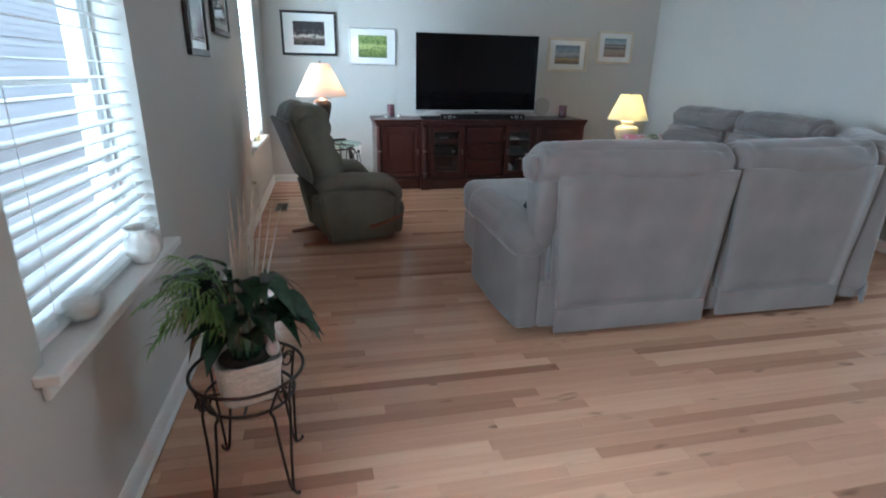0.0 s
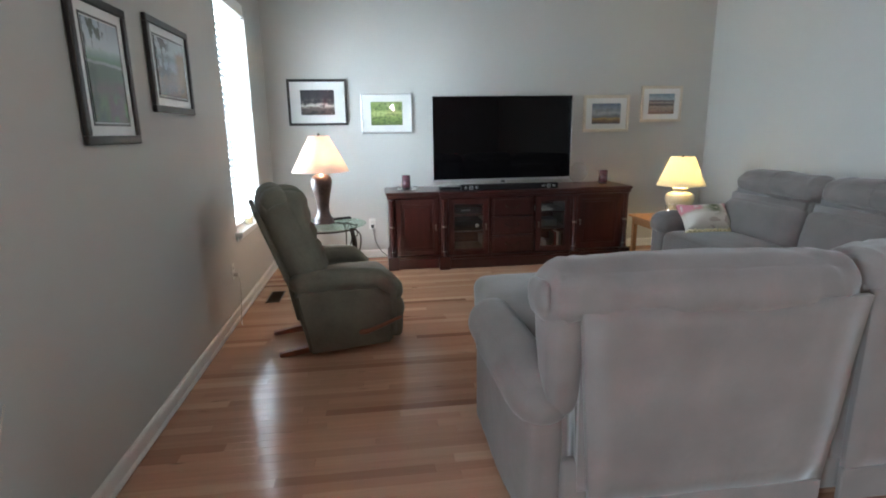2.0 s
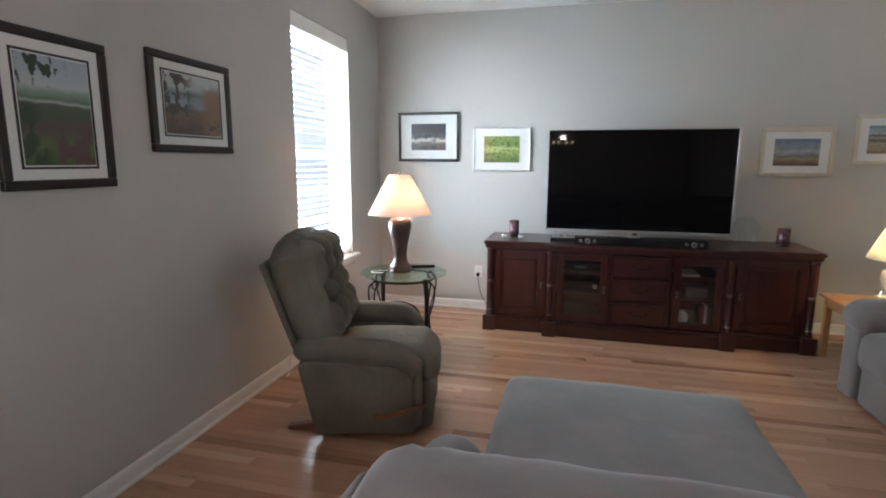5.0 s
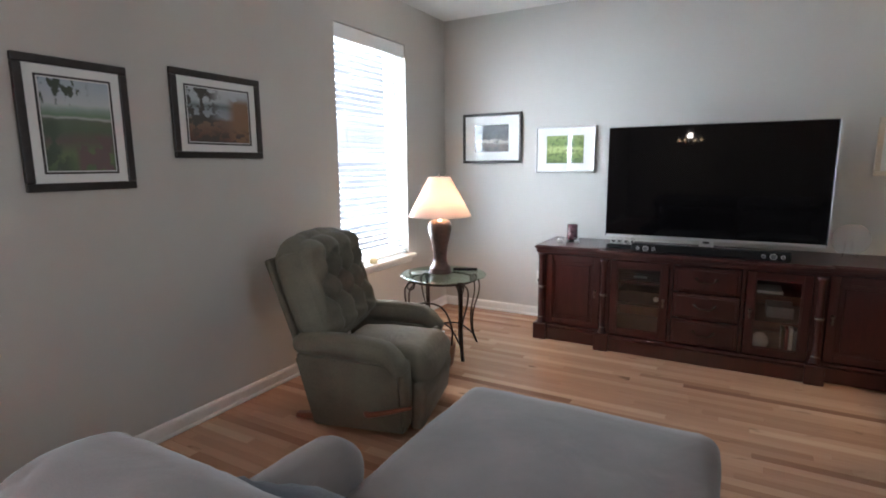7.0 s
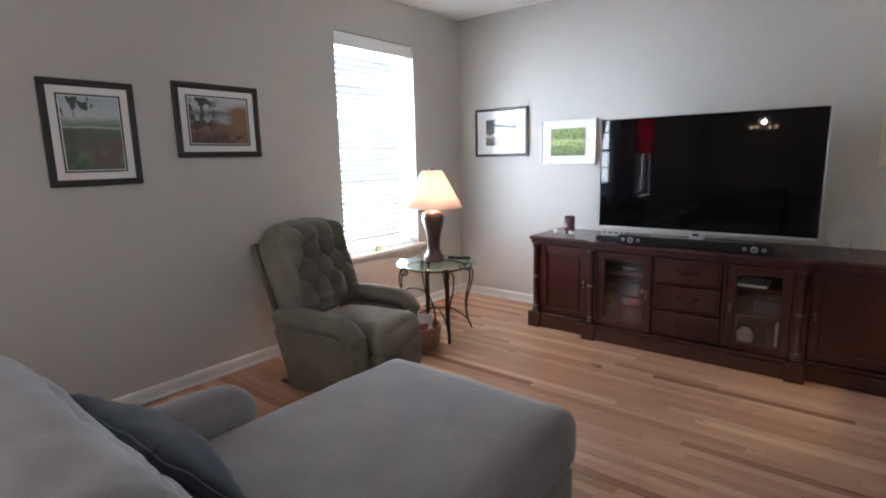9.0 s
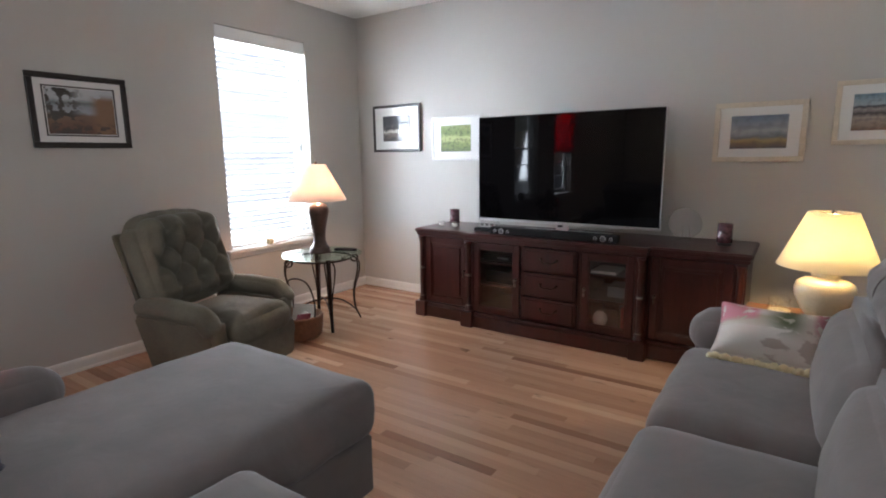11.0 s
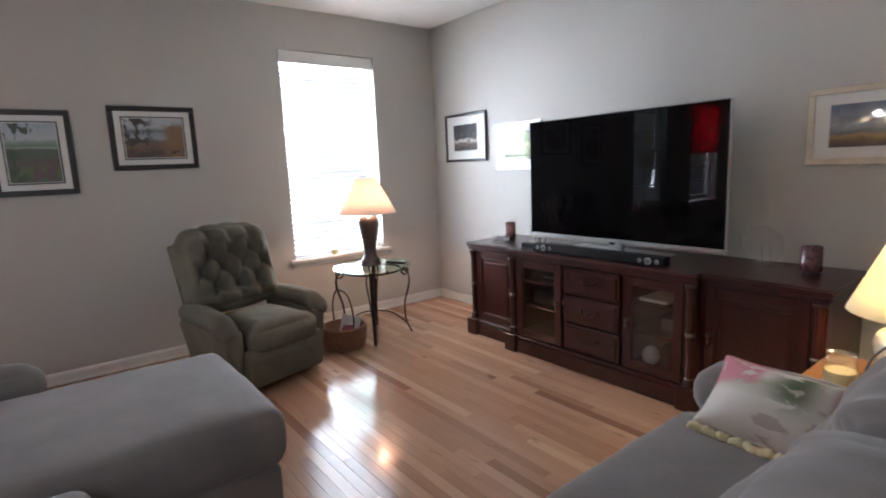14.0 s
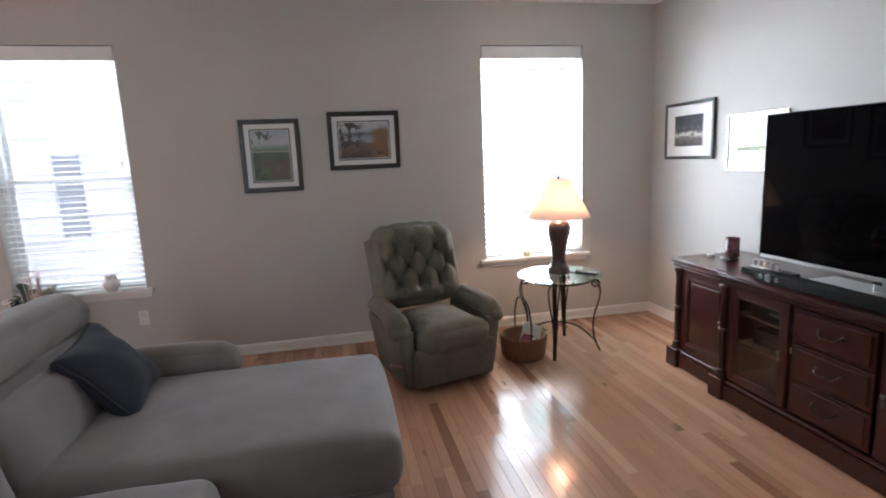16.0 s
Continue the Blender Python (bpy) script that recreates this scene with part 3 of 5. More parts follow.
s2 = thing("armless_sofa_seat", "grey velour armless seat section of a sectional", "sofa", pose(2.01, 2.665, 0), "sectional sofa")
seat_unit(0.90, 0.98, 4.1, rise=0.03)(s2)

# curved corner section
co = thing("corner_sofa_seat", "grey velour wedge corner section of a sectional", "sofa", pose(2.925, 2.68, 0), "sectional sofa")
part("base", prism([(0, 0.14), (0.16, 0.06), (0.86, 0.76), (0.86, 1.03), (0.02, 1.03)], 0.045, 0.30, 0.02, 2), FABRIC, co)
part("seat_cushion", prism([(0.0, 0.30), (0.12, 0.30), (0.68, 0.86), (0.68, 1.035), (0.0, 1.035)], 0.27, 0.50, 0.05, 4), FABRIC, co, smooth=True)
own = box(0, 1.02, 0.0, 0.3, 0.10, 0.86, 0.05, 4, None, pose(0.14, 0.02, 0, 0, 0, 45))
part("back_frame", own, FABRIC, co, smooth=True)
part("back_skirt", box(0.02, 1.0, -0.012, 0.004, 0.03, 0.16, 0.004, 1, None, pose(0.14, 0.02, 0, 0, 0, 45)), FABRIC, co)
part("lumbar_cushion", cushion(0.9, 0.2, 0.34, 0.09, (0, 0.03, 0), 10, 0.006, None, pose(0.14, 0.02, 0, 0, 0, 45) @ pose(0.5, 0.33, 0.62, -8)), FABRIC, co, smooth=True)
own = head_pillow(1.06, 8.0)
own.transform(pose(0.13, 0.02, -0.005, 0, 0, 45))
part("head_cushion", own, FABRIC, co, smooth=True)

lv = thing("reclining_loveseat", "grey velour reclining loveseat with a rolled end arm", "sofa", pose(3.832, 3.735, 0, 0, 0, 90), "sectional sofa")
for k, (x0, w, sd) in enumerate(((0.0, 0.86, 11.0), (0.865, 0.86, 17.0))):
    half = new("seat_section")
    half.parent = lv
    half.matrix_basis = pose(x0, 0, 0)
    seat_unit(w, 0.905, sd, lift=0.03)(half)
chaise_arm(lv, 1.73, 1.98, 0.22, 0.89)

# ---- throw pillows ----
def pillow(name, label, w, h, t, material, m, fringe=None):
    def shape(q, u):
        k = 1 - 0.10 * (1 - abs(u.x)) * abs(u.z) ** 3 - 0.0
        q.z *= 1 - 0.09 * (1 - u.x ** 2) * abs(u.z)
        q.x *= 1 - 0.09 * (1 - u.z ** 2) * abs(u.x)
        e = max(abs(u.x), abs(u.z))
        q.y *= (1 - 0.82 * e ** 3.0)
        q.y += 0.012 * noise.noise(q * 9)
        return q
    p = thing(name, label, "pillow", m)
    part("cover", cushion(w, t, h, 0.03, (0, 0.02, 0), 16, 0.003, shape), material, p, smooth=True)
    if fringe:
        own = bmesh.new()
        for row in range(2):
            pts = [(-w / 2 + w * k / 30, 0.010 * math.sin(k * 2.2 + row) - 0.012 + 0.024 * row, -h / 2 - 0.006 + 0.010 * math.sin(k * 3.1 + 2 * row)) for k in range(31)]
            tube(smooth_path(pts, 3), 0.014, 6, bm=own, taper=lambda q: 0.8 + 0.35 * abs(math.sin(q * 70)))
        part("fringe", own, fringe, p, "pale yellow gathered fringe", smooth=True)
    return p


pillow("throw_pillow", "dark slate-grey square throw pillow leaning on the chaise back", 0.47, 0.43, 0.16, SLATE, pose(1.31, 3.06, 0.665, 38, 4, 6))
FLORAL = art_mat("floral_cloth", ((0.0, (0.62, 0.58, 0.52)), (0.45, (0.66, 0.63, 0.58)), (0.62, (0.42, 0.40, 0.30)), (0.72, (0.62, 0.58, 0.54)), (0.86, (0.62, 0.56, 0.52)), (1.0, (0.64, 0.58, 0.54))), 0.2, 2.6, (0.10, 0.12, 0.07), 0.0, 2.4, (((0.12, 0.15, 0.08), 0.40, 0.62, 0.26, 0.62, 0.44, 5), ((0.66, 0.62, 0.56), 0.64, 0.84, 0.0, 0.1, 0.3, 3), ((0.55, 0.24, 0.28), 0.80, 0.88, 0.45, 0.62, 0.42, 6), ((0.58, 0.24, 0.28), 0.42, 0.33, 0.52, 0.66, 0.38, 6), ((0.46, 0.40, 0.35), 0.36, 0.44, 0.62, 0.50, 0.54, 4)))
for nd in FLORAL.node_tree.nodes:
    if nd.type == "BSDF_PRINCIPLED":
        nd.inputs["Coat Weight"].default_value = 0.0
        nd.inputs["Roughness"].default_value = 0.9
pillow("floral_pillow", "white flower-printed pillow with yellow fringe against the sofa arm", 0.45, 0.29, 0.15, FLORAL, pose(3.28, 5.37, 0.61, -48, 0, -4), WAX)

# ---- recliner ----
rc = thing("recliner", "worn sage-green tufted velour recliner with a wooden lever", "armchair", pose(0.532, 4.818, 0, 0, 0, 15))
BUTTONS = [(0.16 * k, 0.10) for k in (-1, 0, 1)] + [(0.16 * k, -0.02) for k in (-1.5, -0.5, 0.5, 1.5)] + [(0.16 * k, -0.14) for k in (-1, 0, 1)]


def ease(a, b, v):
    f = max(0.0, min(1.0, (v - a) / (b - a)))
    return f * f * (3 - 2 * f)


def tuft(q, u):
    """Button tufting: soft diamonds between three rows of buttons, upright channels above and below them."""
    if u.x > 0.0:
        a, b = q.y / 0.16, (q.z - 0.10) / 0.12
        p = (abs(math.sin(math.pi * (a + b / 2))) * abs(math.sin(math.pi * (a - b / 2)))) ** 0.5
        ch = abs(math.sin(math.pi * a)) ** 0.55
        f = max(ease(0.05, 0.75, b), ease(2.05, 2.7, -b))
        p += f * (0.25 + 0.75 * ch - p)
        out = ease(0.24, 0.31, abs(q.y))
        p += out * (0.85 - p)
        dim = sum(math.exp(-((q.y - by) ** 2 + (q.z - bz) ** 2) / 0.0009) for by, bz in BUTTONS)
        edge = (1 - abs(u.y) ** 6) * (1 - abs(u.z) ** 7)
        q.x += ((0.100 * p - 0.050) - 0.026 * dim) * edge * u.x
        q.x += 0.03 * math.exp(-((q.z - 0.20) / 0.10) ** 2) * u.x * edge
    if u.z > 0.5:
        q.z += 0.011 * abs(math.sin(math.pi * q.y / 0.16)) ** 0.6 * (u.z - 0.5) * 2
    q.z -= 0.045 * abs(u.y) ** 3.5 * max(0, u.z) ** 2
    q.y *= 1 - 0.05 * max(0, u.z) ** 3
    return q


part("back_cushion", cushion(0.20, 0.70, 0.60, 0.09, (0.02, 0.0, 0.02), 84, 0.003, tuft, pose(-0.655, 0, 0.755, 0, -19, 0)), GREEN, rc, smooth=True)
for by, bz in BUTTONS:
    m = pose(-0.655, 0, 0.755, 0, -19, 0) @ pose(0.044, by, bz, 0, 90, 0)
    part("button", lathe([(0, -0.004), (0.010, -0.003), (0.011, 0.002), (0.007, 0.006), (0, 0.007)], 12, m), GREEN, rc, smooth=True)
part("back_panel", box(-0.016, 0.016, -0.320, 0.320, -0.235, 0.235, 0.012, 2, None, pose(-0.772, 0, 0.718, 0, -19, 0)), GREEN, rc)
part("back_support", box(-0.05, 0.05, -0.30, 0.30, -0.24, 0.21, 0.03, 3, None, pose(-0.708, 0, 0.70, 0, -19, 0)), GREEN, rc)


def seat_round(q, u):
    q.y *= 1 + 0.22 * ease(0.55, 0.80, u.x)
    q.z -= 0.035 * max(0, u.x - 0.3) ** 2
    return q


part("seat_cushion", cushion(0.58, 0.455, 0.19, 0.08, (0.02, 0, 0.035), 20, 0.005, seat_round, pose(-0.255, 0, 0.360)), GREEN, rc, smooth=True)


def footrest_shape(q, u):
    q.x += 0.012 * math.exp(-((q.z - 0.06) / 0.035) ** 2) * max(0, u.x) - 0.010 * max(0, -u.z)
    return q


part("footrest", cushion(0.075, 0.595, 0.265, 0.030, (0.010, 0, 0), 20, 0.003, footrest_shape, pose(-0.020, 0, 0.178)), GREEN, rc, smooth=True)
part("base", box(-0.60, -0.05, -0.23, 0.23, 0.050, 0.30, 0.02, 2), GREEN, rc)
for s in (-1, 1):
    own = bmesh.new()
    prof = [(-0.605, 0.035), (-0.075, 0.035), (-0.085, 0.30), (-0.075, 0.44), (-0.64, 0.47), (-0.675, 0.44)]
    prism(prof, -0.040, 0.040, 0.015, 3, pose(0, 0, 0, 90, 0, 0), own)
    own.transform(pose(0, 0.292 * s, 0, -7 * s, 0, 0))
    part("arm_side", own, GREEN, rc)

    def arm_shape(q, u, s=s):
        q.z -= 0.060 * ease(0.62, 1.0, u.x)
        q.x -= 0.020 * max(0, -u.z) * max(0, u.x)
        q.y *= 1 + 0.16 * ease(0.3, 0.95, u.x) - 0.10 * ease(0.2, 0.9, -u.x)
        q.z += 0.012 * math.cos(u.x * 2)
        q.y += 0.02 * s * u.x
        return q
    part("arm_pad", cushion(0.64, 0.135, 0.115, 0.055, (0.010, 0.004, 0.008), 22, 0.005, arm_shape, pose(-0.372, 0.345 * s, 0.492, 0, 2, 0)), GREEN, rc, smooth=True)

    def front_shape(q, u):
        q.y *= 1 + 0.22 * u.z
        return q
    part("arm_front", cushion(0.045, 0.095, 0.36, 0.020, (0.008, 0, 0), 10, 0.002, front_shape, pose(-0.075, 0.318 * s, 0.255, -5 * s, 0, 0)), GREEN, rc, smooth=True)
    part("runner", prism([(-0.78, 0.0), (-0.10, 0.0), (-0.10, 0.040), (-0.56, 0.048), (-0.78, 0.022)], -0.022, 0.022, 0.004, 1, pose(0, 0.20 * s, 0.002, 90, 0, 0)), REDWOOD, rc, "dark red stained wooden runner")
own = tube(smooth_path([(-0.29, -0.335, 0.138), (-0.26, -0.372, 0.146), (-0.15, -0.380, 0.178), (-0.025, -0.376, 0.214)], 4), 0.012, 8, taper=lambda t: 1.6 - 0.8 * t)
part("lever", own, REDWOOD, rc, "reddish wooden recline lever", smooth=True)

# ---- glass side table, lamp, basket ----
tb = thing("glass_side_table", "round glass side table on a scrolled bronze metal frame", "side table", pose(0.05, 5.78, 0))
part("tabletop", lathe([(0, 0.598), (0.322, 0.598), (0.330, 0.602), (0.330, 0.608), (0.322, 0.612), (0, 0.612)], 64), GREENGLASS, tb, "clear glass top with a green edge", smooth=False)
part("frame_ring", tube(ring_pts(0.245, 0.572, 48), 0.008, 8, True), BRONZE, tb, smooth=True)
for k in range(4):
    a = radians(-32 + 90 * k)
    R = pose(0, 0, 0, 0, 0, math.degrees(a))
    own = bmesh.new()
    if k % 2 == 0:
        tube(smooth_path([(0.245, 0, 0.59), (0.262, 0, 0.45), (0.262, 0, 0.25), (0.29, 0, 0.0)], 6), 0.017, 8, taper=lambda t: 1.15 - 0.35 * t, bm=own)
    for off in (-0.03, 0.03):
        tube(smooth_path([(0.245, off, 0.572), (0.30, off * 1.3, 0.53), (0.305, off, 0.43), (0.262, off * 0.5, 0.27), (0.265, off * 0.3, 0.12), (0.31, 0, 0.006)], 6), 0.0062, 6, bm=own)
    own.transform(R)
    part("leg", own, BRONZE, tb, smooth=True)
    pts = [(0.275 + 0.034 * (1 - t * 0.28) * math.cos(2.2 * math.pi * t * 1.6) , 0, 0.545 + 0.034 * (1 - t * 0.28) * math.sin(2.2 * math.pi * t * 1.6)) for t in (i / 26 for i in range(27))]
    own = tube(pts, 0.005, 6)
    own.transform(R)
    part("scroll", own, BRONZE, tb, smooth=True)
for k in range(2):
    a = radians(-32 + 90 * k)
    c, s = math.cos(a), math.sin(a)
    part("stretcher", tube(smooth_path([(c * 0.28, s * 0.28, 0.08), (c * 0.12, s * 0.12, 0.20), (-c * 0.12, -s * 0.12, 0.20), (-c * 0.28, -s * 0.28, 0.08)], 6), 0.006, 6), BRONZE, tb, smooth=True)
part("support_pad", lathe([(0, 0.5785), (0.012, 0.5785), (0.012, 0.5975), (0, 0.5975)], 12, pose(0.245, 0, 0)), BRONZE, tb)


def shade_mesh(r0, z0, r1, z1):
    t = 0.003
    bm = lathe([(r0, z0), (r1, z1), (r1 - t, z1), (r0 - t, z0), (r0, z0)], 48)
    return bm


lp = thing("table_lamp", "lit table lamp with a bronze urn base and blush shade", "lamp", pose(0.020, 5.790, 0.613))
part("body", lathe([(0, 0), (0.088, 0), (0.090, 0.012), (0.080, 0.022), (0.084, 0.034), (0.078, 0.046), (0.062, 0.066), (0.052, 0.10), (0.051, 0.14), (0.060, 0.21), (0.076, 0.28), (0.088, 0.335), (0.089, 0.365), (0.080, 0.392), (0.062, 0.410), (0.03, 0.420), (0.018, 0.432), (0.014, 0.47), (0, 0.47)], 40), LAMPBRONZE, lp, smooth=True)
part("shade", shade_mesh(0.240, 0.440, 0.082, 0.735), SHADE1, lp, "blush cloth shade glowing from its bulb", smooth=True)
part("finial", lathe([(0, 0.735), (0.010, 0.737), (0.012, 0.748), (0.006, 0.758), (0, 0.762)], 12), PEWTER, lp, smooth=True)
own = tube([(0, 0, 0.47), (0, 0, 0.735)], 0.003, 6)
for k in range(3):
    a = 2 * math.pi * k / 3
    tube([(0, 0, 0.728), (0.081 * math.cos(a), 0.081 * math.sin(a), 0.728)], 0.002, 5, bm=own)
part("harp", own, PEWTER, lp)

rm = thing("remote_control", "black remote control lying on the glass table", "remote", pose(0.15, 5.96, 0.613, 0, 0, 25))
part("case", box(-0.095, 0.095, -0.022, 0.022, 0, 0.018, 0.006, 2), BLACK, rm)
for k in range(5):
    part("button", box(-0.06 + 0.025 * k, -0.046 + 0.025 * k, -0.008, 0.008, 0.0185, 0.021, 0.001, 1), PEWTER, rm)
tc_ = thing("cable_coil", "loose pale lamp cord curled on the glass table", "cable", pose(-0.12, 5.70, 0.6165))
part("cord", tube(smooth_path([(0.05, 0.06, 0), (-0.02, 0.05, 0), (-0.06, 0.0, 0), (-0.02, -0.045, 0), (0.04, -0.03, 0), (0.03, 0.01, 0)], 6), 0.0035, 6), PLASTIC, tc_, smooth=True)

bk = thing("wicker_basket", "red-brown wicker basket of magazines with a wire handle", "basket", pose(0.13, 5.44, 0.002) @ Matrix.Scale(1.27, 4))
prof = [(0, 0.0), (0.115, 0.0), (0.125, 0.01)]
for k in range(9):
    z = 0.018 + 0.0135 * k
    r = 0.127 + 0.0016 * k
    prof += [(r, z), (r + 0.006, z + 0.006), (r, z + 0.012)]
prof += [(0.138, 0.145), (0.128, 0.142), (0.115, 0.012), (0, 0.012)]
part("bowl", lathe(prof, 40, wob=lambda a: 1 + 0.012 * math.sin(a * 20)), WICKER, bk, smooth=True)
own = tube(smooth_path([(-0.135, 0, 0.13), (-0.14, 0, 0.24), (-0.09, 0, 0.34), (0, 0, 0.365), (0.09, 0, 0.34), (0.14, 0, 0.24), (0.135, 0, 0.13)], 6), 0.005, 6)
part("handle", own, BRONZE, bk, smooth=True)
mg = thing("magazine", "folded white magazine standing in the basket", "magazine", pose(0.10, 5.48, 0.02, 70, 0, 20))
part("pages", box(-0.10, 0.10, 0, 0.22, 0, 0.012, 0.003, 1), PAPER, mg)
mg = thing("magazine", "white magazine lying aslant in the basket", "magazine", pose(0.12, 5.42, 0.03, 52, 8, -14))
part("pages", box(-0.09, 0.09, 0, 0.17, 0, 0.012, 0.003, 1), PAPER, mg)
bkk = thing("book", "dark red book lying aslant in the basket", "book", pose(0.17, 5.40, 0.04, 48, -12, 12))
part("cover", box(-0.065, 0.065, 0, 0.16, 0, 0.022, 0.003, 1), REDBOOK, bkk)

# ---- media console ----
cn = thing("media_console", "long cherry-wood media console with glass doors, drawers and turned columns", "console", pose(0, 0, 0))
BK = 6.975
YF, YC = 6.425, 6.365
part("plinth", prism([(0.575, BK), (0.575, YF - 0.03), (1.10, YF - 0.03), (1.10, YC - 0.03), (2.53, YC - 0.03), (2.53, YF - 0.03), (3.12, YF - 0.03), (3.12, BK)], 0.004, 0.105, 0.006, 2), CHERRY, cn)
part("plinth_moulding", prism([(0.583, BK), (0.583, YF - 0.018), (1.108, YF - 0.018), (1.108, YC - 0.018), (2.522, YC - 0.018), (2.522, YF - 0.018), (3.112, YF - 0.018), (3.112, BK)], 0.107, 0.128, 0.007, 3), CHERRY, cn)
part("top", prism([(0.565, BK), (0.565, YF - 0.035), (1.085, YF - 0.035), (1.085, YC - 0.035), (2.545, YC - 0.035), (2.545, YF - 0.035), (3.135, YF - 0.035), (3.135, BK)], 0.752, 0.785, 0.010, 3), CHERRY, cn)
part("cornice", prism([(0.578, BK), (0.578, YF - 0.020), (1.098, YF - 0.020), (1.098, YC - 0.020), (2.532, YC - 0.020), (2.532, YF - 0.020), (3.122, YF - 0.020), (3.122, BK)], 0.722, 0.750, 0.006, 2), CHERRY, cn)
for x in (0.595, 1.135, 2.475, 3.085):
    part("upright", box(x, x + 0.02, YF, BK, 0.128, 0.722), CHERRY, cn)
part("back_board", box(0.615, 3.085, BK - 0.012, BK - 0.002, 0.128, 0.722), CHERRY, cn)
part("upright", box(1.60, 1.62, YC + 0.02, BK - 0.012, 0.128, 0.722), CHERRY, cn)
part("upright", box(2.055, 2.075, YC + 0.02, BK - 0.012, 0.128, 0.722), CHERRY, cn)
for x0, x1 in ((1.155, 1.60), (2.075, 2.475)):
    for z in (0.130, 0.345, 0.53):
        part("shelf", box(x0, x1, YF + 0.01, BK - 0.012, z, z + 0.016), CHERRY, cn)


def rail_door(name, x0, x1, y, z0, z1, infill, knob_x, st=0.055):
    """A framed door with a moulded inner edge and a panel or a pane."""
    bm = bmesh.new()
    box(x0, x0 + st, y, y + 0.022, z0, z1, 0.004, 2, bm)
    box(x1 - st, x1, y, y + 0.022, z0, z1, 0.004, 2, bm)
    box(x0 + st, x1 - st, y, y + 0.022, z0, z0 + st, 0.004, 2, bm)
    box(x0 + st, x1 - st, y, y + 0.022, z1 - st, z1, 0.004, 2, bm)
    d = part(name, bm, CHERRY, cn)
    a, b, c, e = x0 + st, x1 - st, z0 + st, z1 - st
    bm = bmesh.new()
    for q in ((a, a + 0.010, c, e), (b - 0.010, b, c, e), (a, b, c, c + 0.010), (a, b, e - 0.010, e)):
        box(q[0], q[1], y + 0.004, y + 0.016, q[2], q[3], 0.003, 2, bm)
    part("bead", bm, CHERRY, d)
    if infill == "glass":
        p = part("pane", box(a, b, y + 0.010, y + 0.013, c, e), DOORGLASS, d)
    else:
        bm = box(a, b, y + 0.012, y + 0.018, c, e)
        box(a + 0.03, b - 0.03, y + 0.006, y + 0.0125, c + 0.03, e - 0.03, 0.005, 2, bm)
        part("panel", bm, CHERRY, d)
    if knob_x:
        zc = (z0 + z1) / 2 + 0.02
        bm = lathe([(0, 0), (0.010, 0.001), (0.006, 0.008), (0.006, 0.016), (0.012, 0.024), (0.010, 0.032), (0, 0.034)], 14, pose(knob_x, y, zc, 90, 0, 0))
        lathe([(0, -0.004), (0.006, -0.003), (0.005, 0.004), (0.010, 0.012), (0.004, 0.03), (0.010, 0.040), (0, 0.046)], 10, pose(knob_x, y - 0.022, zc - 0.05), bm)
        part("knob", bm, PEWTER, d, "aged metal drop pull", smooth=True)
    return d


rail_door("door", 0.660, 1.095, YF - 0.001, 0.135, 0.715, "wood", 1.060)
rail_door("door", 1.185, 1.592, YC - 0.001, 0.135, 0.715, "glass", 1.565, 0.05)
rail_door("door", 2.083, 2.452, YC - 0.001, 0.135, 0.715, "glass", 2.112, 0.05)
rail_door("door", 2.545, 3.035, YF - 0.001, 0.135, 0.715, "wood", 2.575)
for k in range(3):
    z0, z1 = 0.140 + 0.193 * k, 0.323 + 0.193 * k
    bm = box(1.626, 2.049, YC - 0.001, YC + 0.022, z0, z1, 0.004, 2)
    box(1.645, 2.030, YC - 0.010, YC - 0.0015, z0 + 0.018, z1 - 0.018, 0.006, 3, bm)
    dr = part("drawer", bm, CHERRY, cn)
    zc = (z0 + z1) / 2
    bm = tube(smooth_path([(1.775, YC - 0.012, zc + 0.012), (1.785, YC - 0.034, zc + 0.004), (1.81, YC - 0.036, zc - 0.012), (1.8375, YC - 0.036, zc - 0.004), (1.865, YC - 0.036, zc - 0.012), (1.89, YC - 0.034, zc + 0.004), (1.90, YC - 0.012, zc + 0.012)], 5), 0.0045, 8)
    for xx in (1.775, 1.90):
        lathe([(0, 0), (0.012, 0.001), (0.010, 0.006), (0, 0.008)], 14, pose(xx, YC - 0.011, zc + 0.012, 90, 0, 0), bm)
    part("handle", bm, BRONZE, dr, "dark metal bail pull", smooth=True)
for x, y in ((0.625, YF), (1.137, YC), (2.498, YC), (3.075, YF)):
    col = part("column", lathe([(0, 0.135), (0.034, 0.135), (0.034, 0.150), (0.026, 0.158), (0.030, 0.170), (0.020, 0.185), (0.019, 0.30), (0.021, 0.40), (0.021, 0.55), (0.018, 0.655), (0.024, 0.668), (0.020, 0.680), (0.030, 0.695), (0.034, 0.715), (0, 0.715)], 20, pose(x, y - 0.004, 0)), CHERRY, cn, smooth=True)
    part("ring", lathe([(0.0195, 0.425), (0.026, 0.428), (0.028, 0.437), (0.026, 0.446), (0.0195, 0.449)], 18, pose(x, y - 0.004, 0)), PEWTER, col, "aged metal collar", smooth=True)
    part("ring", lathe([(0.019, 0.172), (0.024, 0.176), (0.024, 0.184), (0.019, 0.188)], 18, pose(x, y - 0.004, 0)), PEWTER, col, "aged metal collar", smooth=True)
    part("foot_block", box(x - 0.055, x + 0.055, y - 0.052, y + 0.03, 0.0, 0.134, 0.008, 3), CHERRY, cn)

